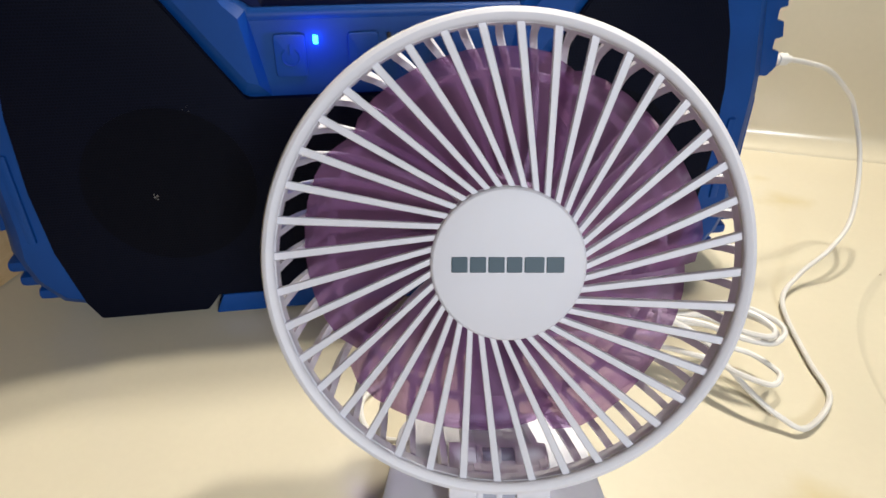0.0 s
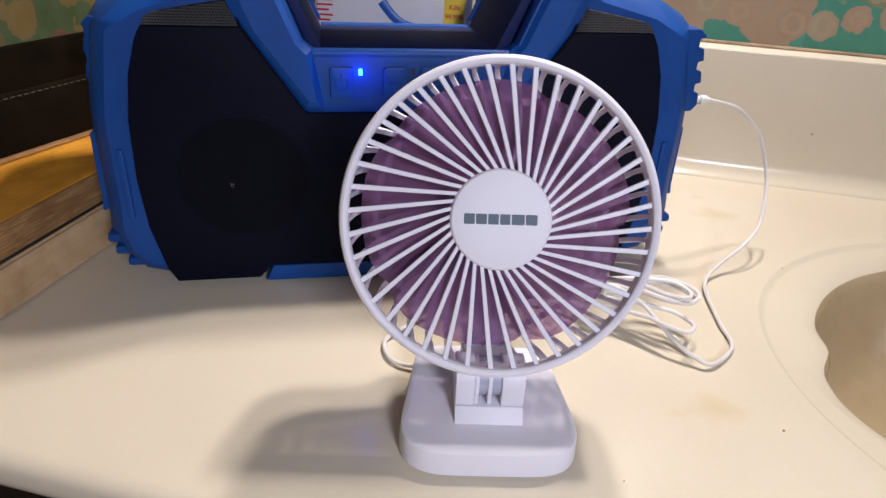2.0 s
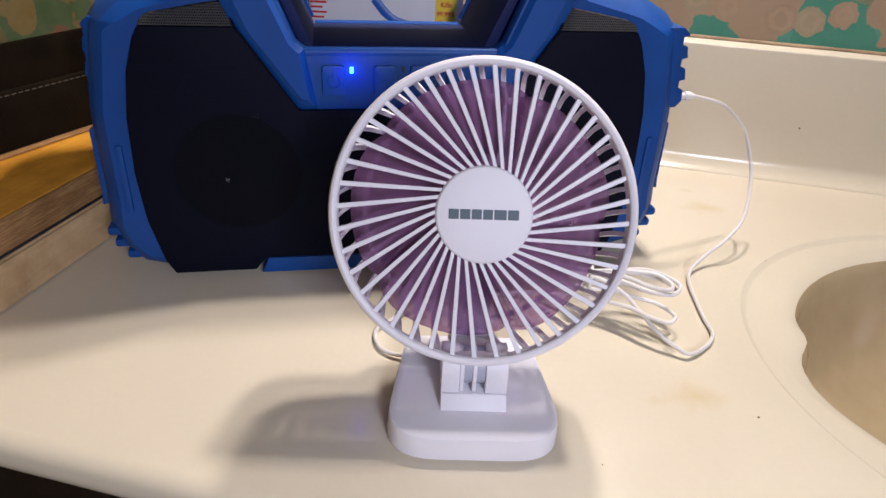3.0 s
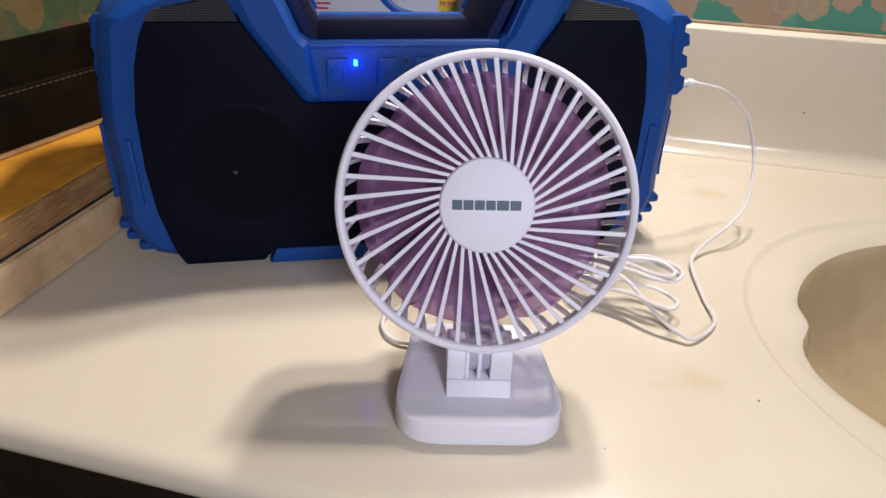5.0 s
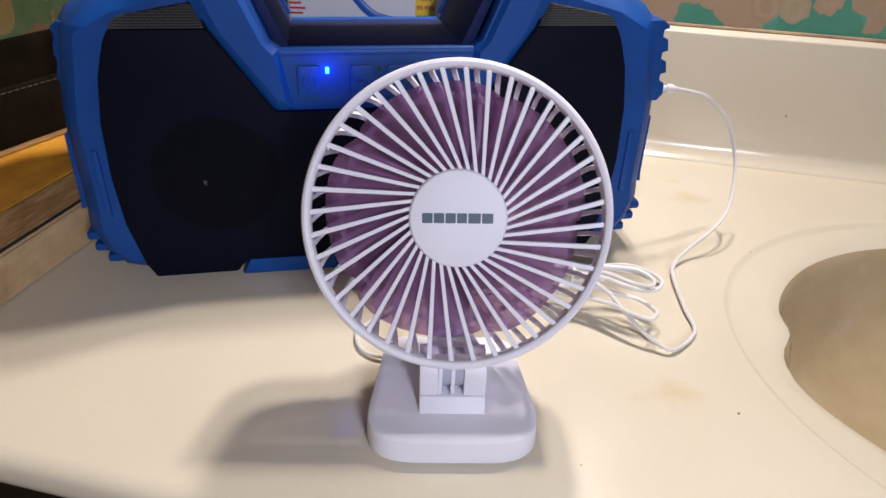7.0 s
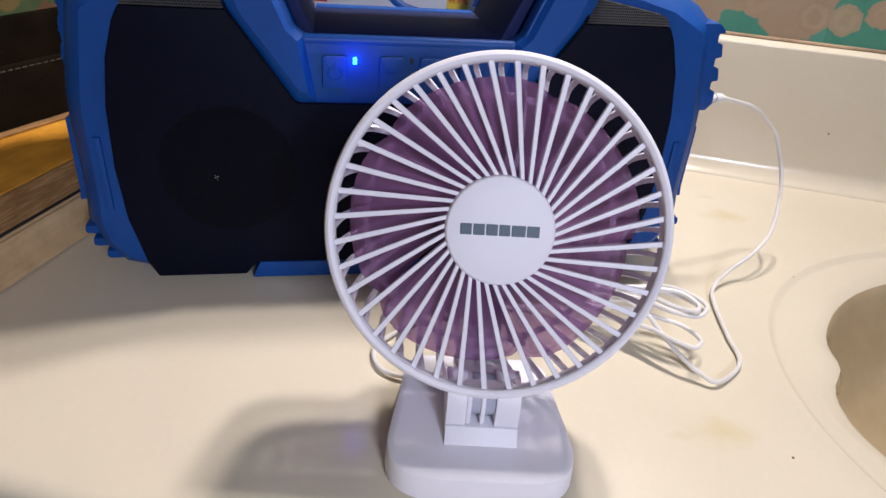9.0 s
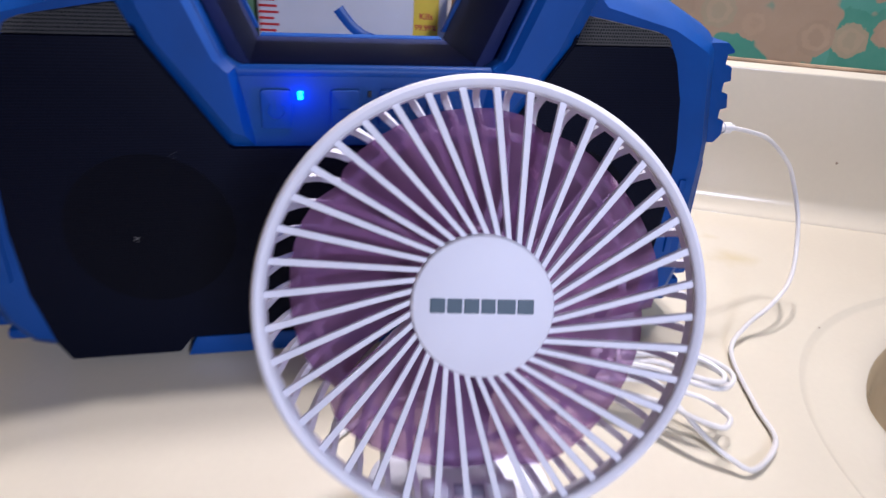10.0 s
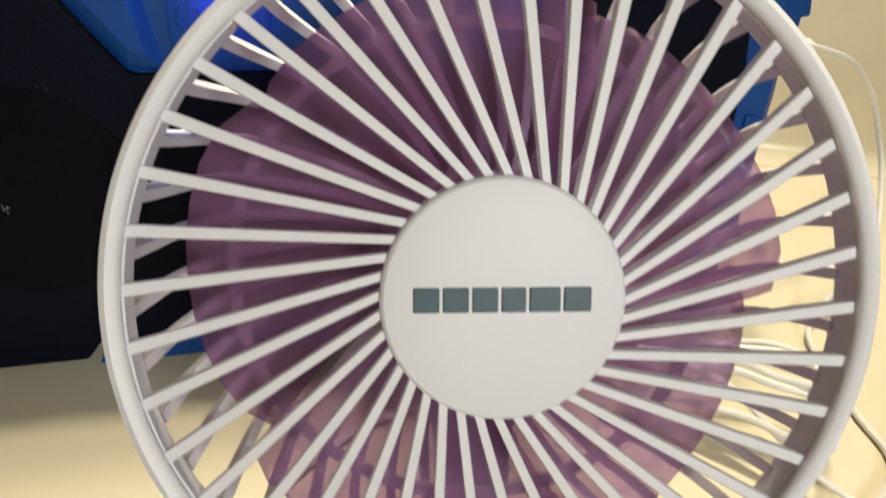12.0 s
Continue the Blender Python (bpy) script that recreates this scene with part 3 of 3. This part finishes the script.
def lean_back(bm):
    """Folds the upper part of the front so that it leans backwards."""
    bmesh.ops.bisect_plane(bm, geom=bm.verts[:] + bm.edges[:] + bm.faces[:], plane_co=(0, 0, FOLD_Z), plane_no=(0, 0, 1))
    for v in bm.verts:
        if v.co.z > FOLD_Z and v.co.y < 0.05:
            v.co.y += (v.co.z - FOLD_Z) * LEAN


def portable_speaker():
    spk = thing("portable_speaker", pose(*SPK_AT, 0, 0, SPK_YAW), "blue portable speaker with black grille and lit blue indicator", "speaker")
    half = [(0.090, 0.002), (0.150, 0.0), (0.170, 0.005), (0.183, 0.021), (0.1875, 0.038), (0.1860, 0.054), (0.1858, 0.103), (0.1850, 0.114), (0.1768, 0.161),
            (0.172, 0.168), (0.150, 0.180), (0.118, 0.188), (0.104, 0.205), (0.080, 0.205), (0.058, 0.147), (0.052, 0.143)]
    out = [(x + 0.002, z) for x, z in mirrored(half)]
    rings = []
    for d, y in ((0.013, 0.0035), (0.0085, 0.0068), (0.003, 0.0150), (0.0, 0.026), (0.0, 0.078), (0.005, 0.092), (0.016, 0.104)):
        rings.append([(x, y, max(z, 0.0004)) for x, z in inset(out, d)])
    bm = loft(rings)
    lean_back(bm)
    part("body", bm, BLUE, spk, angle=23.5)
    # front bezel: a base plate, and over it per side a ridged arm with a bevel towards the grille
    arm = [(0.056, 0.1120), (0.062, 0.1150), (0.094, 0.160), (0.101, 0.1765), (0.112, 0.200), (0.080, 0.200), (0.061, 0.1525), (0.055, 0.1482)]
    part("front_panel", prism(mirrored(arm), 0.0006, 0.012, "y", 0.0012, 3), BLUE, spk, angle=50)
    for sg in (-1, 1):
        low = [(0.0500, 0.1140), (0.0610, 0.1154), (0.0932, 0.1604), (0.1002, 0.1765), (0.1110, 0.1990), (0.0815, 0.1990), (0.0625, 0.1530), (0.0565, 0.1492)]
        high = [(0.0545, 0.1200), (0.0592, 0.1215), (0.0862, 0.1595), (0.0930, 0.1765), (0.1040, 0.1975), (0.0840, 0.1975), (0.0650, 0.1525), (0.0595, 0.1470)]
        rings = [[(sg * x, 0.0030, z) for x, z in low], [(sg * x, 0.0004, z) for x, z in low], [(sg * x, -0.0034, z) for x, z in high]]
        bm = loft(rings)
        bevel(bm, 0.0007, 2, 14)
        part("arm_ridge", bm, BLUE, spk, angle=24)
    # rounded lip along the foot of the opening, and the rim at its back
    part("front_lip", tube([(-0.0560, 0.0030, 0.1468), (0.0, 0.0030, 0.1470), (0.0560, 0.0030, 0.1468)], 0.0030, 12, 6), BLUE, spk)
    part("rear_rim", prism(rounded([(-0.0500, 0.1440), (0.0500, 0.1440), (0.0500, 0.1474), (-0.0500, 0.1474)], 0.001), 0.0842, 0.0925, "y", 0.0010), BLUE, spk)
    # sill of the handle opening, its colour darkened for the handle's shade
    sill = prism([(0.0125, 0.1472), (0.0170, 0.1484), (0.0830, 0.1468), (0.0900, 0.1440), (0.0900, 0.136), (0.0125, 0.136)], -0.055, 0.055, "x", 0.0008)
    part("sill", sill, SHADED_BLUE, spk, "blue sill of the handle opening, darkened for the handle's shade")
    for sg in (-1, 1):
        # inner faces get the same shade-darkened blue
        part("arm_lining", prism([(sg * 0.0505, 0.1470), (sg * 0.0765, 0.2035), (sg * 0.0815, 0.2035), (sg * 0.0580, 0.1470)], 0.0125, 0.088, "y", 0.001), SHADED_BLUE, spk, "blue inner face of the handle, darkened for shade")
        part("rear_side_rim", prism([(sg * 0.0500, 0.1500), (sg * 0.0735, 0.2035), (sg * 0.0785, 0.2035), (sg * 0.0550, 0.1500)], 0.0885, 0.0930, "y", 0.0008), BLUE, spk)
    # handle bar over the opening
    part("handle", prism(rounded([(-0.108, 0.198), (0.108, 0.198), (0.098, 0.226), (-0.098, 0.226)], 0.010), 0.022, 0.080, "y", 0.006, 3), BLUE, spk)
    # black grille with its cut-outs for panel and foot strip
    g = [(0.0880, 0.0146), (0.0945, 0.0062), (0.145, 0.0060), (0.150, 0.0160), (0.1565, 0.0450), (0.1585, 0.0760), (0.1572, 0.1100), (0.1530, 0.1360), (0.1470, 0.1540), (0.1432, 0.1610), (0.0935, 0.1610), (0.0615, 0.1140)]
    part("grille", prism(mirrored(g), -0.0022, 0.0080, "y", 0.0014, 2), GRILLE, spk, "black perforated grille", angle=50)
    for s in (-1, 1):
        q = [(0.0940, 0.1614), (0.1426, 0.1614), (0.1412, 0.1648), (0.1396, 0.1660), (0.1370, 0.1670), (0.1030, 0.1728), (0.1006, 0.1728), (0.0992, 0.1716)]
        bm = bmesh.new()
        lo = [bm.verts.new((s * x, -0.0016 + (z - 0.1614) * LEAN, z)) for x, z in q]
        hi = [bm.verts.new((s * x, 0.012 + (z - 0.1614) * LEAN, z)) for x, z in q]
        bm.faces.new(lo)
        bm.faces.new(hi)
        for i in range(len(q)):
            bm.faces.new((lo[i], lo[(i + 1) % len(q)], hi[(i + 1) % len(q)], hi[i]))
        bevel(bm, 0.0008, 2)
        part("top_grille", bm, MESH_TOP, spk, "grey perforated upper grille strip", angle=50)
        edge = [(0.0980, 0.1742), (0.0930, 0.1612), (0.0608, 0.1132)]
        part("grille_bead", tube([(s * x, -0.0014 + max(0, z - 0.1614) * LEAN, z) for x, z in edge], 0.0007, 6, 6, False), GRILLE, spk, "black grille edge")
        drv = prism([(s * 0.099 + 0.037 * math.cos(math.tau * k / 64), 0.075 + 0.037 * math.sin(math.tau * k / 64)) for k in range(64)], -0.00235, 0.0, "y")
        part("driver", drv, DRIVER, spk, "dark round driver behind the grille")
        # upper guard with three pockets in its outer edge, and the ribs that show in them
        reach, bite = (0.1828, 0.0010) if s < 0 else (0.1858, 0.0038)
        edge_at = lambda z: reach - (z - 0.118) * 0.115
        outer = [(edge_at(0.1140) - 0.004, 0.1105), (edge_at(0.1160), 0.1150)]
        for k in range(3):
            z = 0.1225 + k * 0.0140
            outer += [(edge_at(z), z), (edge_at(z) - bite, z + 0.0008), (edge_at(z) - bite, z + 0.0058), (edge_at(z), z + 0.0066)]
            part("rib", box(min(s * 0.170, s * (edge_at(z) - 0.0012)) + 0.002, max(s * 0.170, s * (edge_at(z) - 0.0012)) + 0.002, 0.034, 0.080, z - 0.003, z + 0.0072, 0.0014), BLUE, spk)
        outer += [(edge_at(0.1590), 0.1590), (edge_at(0.1590) - 0.004, 0.1622)]
        guard = prism([(s * 0.160 + 0.002, 0.1105)] + [(s * x + 0.002, z) for x, z in outer] + [(s * 0.160 + 0.002, 0.1622)], 0.0085, 0.036, "y", 0.0009)
        for v in guard.verts:
            if s < 0 and v.co.y < 0.02:
                v.co.y += max(0.0, abs(v.co.x - 0.002) - 0.164) * 0.55
        part("flank_guard", guard, BLUE, spk)
        for k in range(3):
            z = 0.012 + k * 0.0085
            x = (0.1778, 0.1838, 0.1868)[k]
            part("low_rib", box(min(s * (x - 0.02), s * x) + 0.002, max(s * (x - 0.02), s * x) + 0.002, 0.0095, 0.080, z, z + 0.0058, 0.0024), BLUE, spk)
        part("flank_ridge", box(min(s * 0.1650, s * 0.1692) + 0.001, max(s * 0.1650, s * 0.1692) + 0.001, 0.0020, 0.0075, 0.0480, 0.0920, 0.0012), BLUE, spk)
        fl = prism([(s * 0.174 + 0.002, 0.050), (s * 0.1892 + 0.002, 0.046), (s * 0.1882 + 0.002, 0.054), (s * 0.1876 + 0.002, 0.096), (s * 0.174 + 0.002, 0.100)], 0.020, 0.080, "y", 0.0012)
        part("flank_bar", fl, BLUE, spk)
    # foot strip
    part("foot_strip", prism([(-0.0915, 0.0030), (0.0915, 0.0030), (0.0865, 0.0138), (-0.0865, 0.0138)], -0.0010, 0.010, "y", 0.001), BLUE, spk)
    # buttons with raised signs
    for x in (-0.0405, -0.0105, 0.0110, 0.0330):
        b = part("button", prism(rounded([(x - 0.0065, 0.1225), (x + 0.0065, 0.1225), (x + 0.0065, 0.1400), (x - 0.0065, 0.1400)], 0.002), -0.0020, 0.001, "y", 0.0007), BLUE, spk, angle=50)
        if x < -0.03:
            part("sign", revolve_arc(x, 0.1308, 0.0036), BLUE, b)
            part("sign", box(x - 0.0004, x + 0.0004, -0.0026, -0.0014, 0.1318, 0.1360, 0.0001, 1), BLUE, b)
        else:
            part("sign", box(x - 0.003, x + 0.002, -0.0026, -0.0014, 0.1308, 0.1316, 0.0001, 1), BLUE, b)
    part("led", box(-0.0310, -0.0290, -0.0014, 0.0006, 0.1356, 0.1390, 0.0004), LED, spk, "glowing blue indicator")
    part("mic_hole", box(-0.0005, 0.0011, -0.0008, 0.0006, 0.1365, 0.1392, 0.0002), DARK, spk)
    return spk


def revolve_arc(cx, cz, r):
    pts = [(cx + r * math.sin(t), -0.0021, cz + r * math.cos(t)) for t in [0.6 + (math.tau - 1.2) * k / 16 for k in range(17)]]
    return tube(pts, 0.0005, 6, 1, False)


portable_speaker()
# extra lamp before the LED: its spill, boosted to imitate lens bloom
led_at = pose(*SPK_AT, 0, 0, SPK_YAW) @ Vector((-0.030, -0.0110, 0.1373))
point_lamp("led_bloom_lamp", led_at, 0.0012, 0.0095, (0.004, 0.025, 1.0))


# ---- the cord from the speaker to the fan ----
def usb_cord():
    cord = thing("usb_cord", pose(0, 0, 0), "thin white cable looped and coiled on the counter", "cable")
    way = [(0.1060, 0.2090, 0.1147), (0.1166, 0.2165, 0.1117), (0.1305, 0.2269, 0.1060), (0.1447, 0.2375, 0.0938), (0.1547, 0.2450, 0.0810), (0.1648, 0.2390, 0.0534), (0.1626, 0.2150, 0.0287),
           (0.1507, 0.1950, 0.0181)]
    way += [(0.1350, 0.1800, 0.0080), (0.1243, 0.1576, 0.0030), (0.1291, 0.1149, 0.0020), (0.1334, 0.0904, 0.0020), (0.1196, 0.0675, 0.0030), (0.1082, 0.0684, 0.0060), (0.0977, 0.0729, 0.0110),
                     (0.0870, 0.0811, 0.0170), (0.0776, 0.0892, 0.0220), (0.0640, 0.0930, 0.0270), (0.0480, 0.0960, 0.0280), (0.0460, 0.1020, 0.0270)]
    # long folded loops of the bundle, held up by the stiff cable
    way += [(0.0648, 0.1039, 0.0270), (0.0763, 0.1093, 0.0280), (0.0909, 0.1114, 0.0290), (0.1052, 0.1043, 0.0290), (0.1093, 0.0975, 0.0280), (0.1035, 0.0893, 0.0270), (0.0909, 0.0895, 0.0270), (0.0738, 0.0961, 0.0270), (0.0500, 0.0985, 0.0250), (0.0470, 0.1030, 0.0240)]
    way += [(0.0650, 0.1013, 0.0300), (0.0764, 0.1029, 0.0310), (0.0935, 0.1034, 0.0315), (0.1032, 0.0958, 0.0310), (0.1020, 0.0898, 0.0300), (0.0908, 0.0919, 0.0290), (0.0737, 0.0995, 0.0285), (0.0480, 0.1000, 0.0220), (0.0460, 0.1050, 0.0200)]
    way += [(0.0667, 0.1064, 0.0240), (0.0811, 0.1113, 0.0250), (0.0985, 0.1089, 0.0250), (0.1074, 0.1027, 0.0240), (0.1049, 0.0967, 0.0230), (0.0914, 0.0946, 0.0235), (0.0740, 0.1005, 0.0230), (0.0490, 0.0960, 0.0190), (0.0480, 0.0900, 0.0200)]
    way += [(0.0675, 0.0915, 0.0220), (0.0837, 0.0913, 0.0200), (0.0968, 0.0908, 0.0185), (0.1064, 0.0828, 0.0180), (0.1068, 0.0775, 0.0180), (0.1028, 0.0741, 0.0170), (0.0910, 0.0778, 0.0170), (0.0780, 0.0844, 0.0170), (0.0480, 0.0940, 0.0120)]
    way += [(0.0100, 0.1000, 0.0030), (-0.0400, 0.0720, 0.0022), (-0.0605, 0.0436, 0.0022), (-0.0626, 0.0313, 0.0022), (-0.0548, 0.0198, 0.0022), (-0.0416, 0.0170, 0.0030), (-0.0300, 0.0240, 0.0050)]
    tie = tube([(0.0560, 0.0975 + 0.0075 * math.cos(t), 0.0245 + 0.0075 * math.sin(t)) for t in [math.tau * k / 20 for k in range(21)]], 0.0012, 6, 1, False)
    part("tie", tie, CORD, cord, "white wire tie round the bundle")
    part("cable", tube(way, 0.0013, 8, 8), CORD, cord)
    bm = tube([(0.0900, 0.2020, 0.1150), (0.0985, 0.2055, 0.1150), (0.1065, 0.2095, 0.1146)], lambda t: 0.0030 - 0.0012 * t, 12, 4)
    part("collar", tube([(0.1000, 0.2062, 0.1149), (0.1022, 0.2072, 0.1149), (0.1040, 0.2081, 0.1148)], 0.0031, 12, 3), PLUG, cord, "white plug collar")
    part("plug", bm, PLUG, cord, "white plastic plug")


usb_cord()


# ---- boards and tray at the wall ----
def board(name, x0, x1, y0, y1, z0, z1, material, edge, label):
    b = thing(name, pose(0, 0, 0), label, "board")
    part("plank", box(x0, x1, y0, y1, z0, z1, 0.0012), material, b)
    part("edge", box(x1 - 0.0005, x1 + 0.0022, y0 + 0.001, y1 - 0.001, z0 + 0.0006, z1 - 0.0010, 0.0008), edge, b, "rough sawn edge")


board("pale_board", -0.462, -0.2822, -0.055, 0.360, 0.0004, 0.0295, PALE_WOOD, PALE_WOOD, "pale worn wooden board lying on the counter")
tagged(part("dark_sheet", box(-0.460, -0.2830, -0.050, 0.358, 0.0296, 0.0328, 0.0006), DARK), "thin dark sheet between two wooden boards", "sheet")
board("yellow_board", -0.460, -0.2822, -0.050, 0.356, 0.0330, 0.0545, WOOD, PLY_EDGE, "yellow wooden board with a rough edge on the stack")


def tray():
    t = thing("leather_tray", pose(-0.343, 0.074, 0, 0, 0, -11.6), "black leather tray with stitched rims on the wooden boards", "tray")
    x0, x1, y0, y1, z0 = -0.094, -0.004, -0.114, 0.235, 0.0550
    part("lining", box(x0, x1 + 0.004, y0, y1, z0, z0 + 0.002, 0.001), PLY_EDGE, t, "brown wooden tray foot")
    part("front_wall", box(x1 - 0.006, x1, y0, y1, z0 + 0.0021, 0.0970, 0.002), LEATHER, t)
    part("back_wall", box(x0, x0 + 0.006, y0, y1, z0 + 0.0021, 0.1060, 0.002), LEATHER, t)
    part("side_wall", box(x0 + 0.0062, x1 - 0.0062, y0, y0 + 0.006, z0 + 0.0021, 0.0970, 0.002), LEATHER, t)
    part("side_wall", box(x0 + 0.0062, x1 - 0.0062, y1 - 0.006, y1, z0 + 0.0021, 0.0970, 0.002), LEATHER, t)
    for x, z in ((x1 - 0.0004, 0.0947), (x0 + 0.0026, 0.1036)):
        bm = bmesh.new()
        for k in range(69):
            y = y0 + 0.002 + k * 0.005
            bmesh.ops.create_cube(bm, size=1, matrix=Matrix.Translation((x, y, z)) @ Matrix.Diagonal((0.0014, 0.0033, 0.0007, 1)))
        tagged(part("stitching", bm, THREAD, t, "tan stitching"), kind="stuff")


tray()


# ---- pack behind the speaker ----
def text_mesh(body, size):
    c = bpy.data.curves.new("print", "FONT")
    c.body, c.size, c.extrude, c.align_x = body, size, 0.0001, "CENTER"
    c.offset = size * 0.018
    tmp = new("print", c)
    me = bpy.data.meshes.new_from_object(tmp.evaluated_get(bpy.context.evaluated_depsgraph_get()))
    bpy.data.objects.remove(tmp)
    return me


def wipes_pack():
    p = thing("wipes_pack", pose(-0.0868, 0.2446, 0, 0, 0, 15), "white pack with a yellow label and red print, behind the speaker", "package")
    bm = box(-0.0952, 0.0240, 0.0, 0.050, 0.0006, 0.205, 0.006, 3)
    body = part("pack", bm, PACK, p)
    lab = part("label", box(0.0006, 0.0160, -0.0007, 0.0004, 0.1180, 0.1660, 0.0002, 1), YELLOW, p, "yellow label with red print")
    for body_text, z, size in (("Kills", 0.1528, 0.0050), ("99.99%", 0.1462, 0.0047), ("of germs", 0.1405, 0.0037)):
        me = text_mesh(body_text, size)
        me.materials.append(RED)
        o = new("print", me)
        o.parent = lab
        o.matrix_local = pose(0.0083, -0.0009, z - 0.0020, 90, 0, 0)
    for k in range(6):
        w = (0.010, 0.012, 0.009, 0.012, 0.011, 0.010)[k]
        part("print_bar", box(-0.0935, -0.0935 + w, -0.0004, 0.0004, 0.1390 + k * 0.0036, 0.1404 + k * 0.0036, 0.0001, 1), RED, p, "red unreadable print")
    sw = [(-0.0455, 0.1545), (-0.0425, 0.1505), (-0.0365, 0.1438), (-0.0285, 0.1388), (-0.0170, 0.1362), (-0.0030, 0.1355)]
    bm = tube([(x, -0.0002, z) for x, z in sw], lambda t: 0.0034 - 0.0006 * t, 8, 8)
    bmesh.ops.scale(bm, vec=(1, 0.25, 1), verts=bm.verts[:])
    part("swoosh", bm, SWOOSH, p, "blue printed swoosh")


wipes_pack()


def leaf_carton():
    c = thing("carton", pose(-0.0868, 0.2446, 0, 0, 0, 15), "brown carton printed with green leaves, behind the speaker", "box")
    part("carton_body", box(-0.1520, -0.0985, 0.012, 0.062, 0.0006, 0.184, 0.002), CARTON, c)
    part("flap", box(-0.1515, -0.0990, 0.0125, 0.0615, 0.1841, 0.1852, 0.0004, 1), CARTON, c)


leaf_carton()


def clear_cup():
    c = thing("clear_cup", pose(-0.020, 0.285, 0), "cloudy clear plastic cup behind the speaker", "cup")
    bm = revolve([(0.0, 0.0005), (0.026, 0.0005), (0.029, 0.004), (0.033, 0.145), (0.0335, 0.152), (0.030, 0.158), (0.018, 0.162), (0.0, 0.163)], 48, False)
    bm.transform(Matrix.Rotation(radians(90), 4, "X"))
    bm.transform(Matrix.Scale(1, 4))
    part("cup", bm, CLOUDY, c)


clear_cup()


# ---- crumbs on the counter and splash ----
SPECK = plain("brown_fleck", (0.26, 0.18, 0.12), 0.7)


def crumb(at, size, normal_up=True):
    bm = bmesh.new()
    bmesh.ops.create_icosphere(bm, subdivisions=2, radius=size)
    for v in bm.verts:
        v.co *= 1 + 0.35 * noise.noise(v.co * 900 + Vector(at) * 50)
        if normal_up:
            v.co.z *= 0.55
        else:
            v.co.y *= 0.4
    ob = part("crumb", bm, SPECK)
    ob.location = at
    tagged(ob, "tiny brown crumb on the cream marble", "crumb", "crumbs on the vanity top")


for x, y, r in ((0.1500, 0.0257, 0.0007), (0.0710, -0.0300, 0.0004), (0.1840, 0.2050, 0.0005)):
    crumb((x, y, r * 0.5), r)
crumb((0.2300, SPLASH_Y - 0.0003, 0.0500), 0.0010, False)


# ---- pale specks modelled as glints on the speaker's grille ----
GLINT = plain("pale_glint", (0.22, 0.21, 0.20), 0.8)


def lint(x, z, dots, spread, size, seed):
    rng = random.Random(seed)
    bm = bmesh.new()
    for _ in range(dots):
        at = (rng.uniform(-spread, spread), rng.uniform(-0.0001, 0.0001), rng.uniform(-spread, spread) * 0.8)
        bmesh.ops.create_icosphere(bm, subdivisions=1, radius=size * rng.uniform(0.6, 1.2), matrix=Matrix.Translation(at))
    ob = part("lint", bm, GLINT)
    ob.matrix_world = pose(*SPK_AT, 0, 0, SPK_YAW) @ pose(x, -0.0024, z)
    tagged(ob, "pale specks that stand for glints on the black grille", "lint", "lint on the speaker")


# two clusters of pale dots in place of glints off the perforations
lint(-0.1060, 0.0710, 9, 0.0016, 0.00030, 3)
lint(-0.0855, 0.1115, 7, 0.0018, 0.00012, 5)
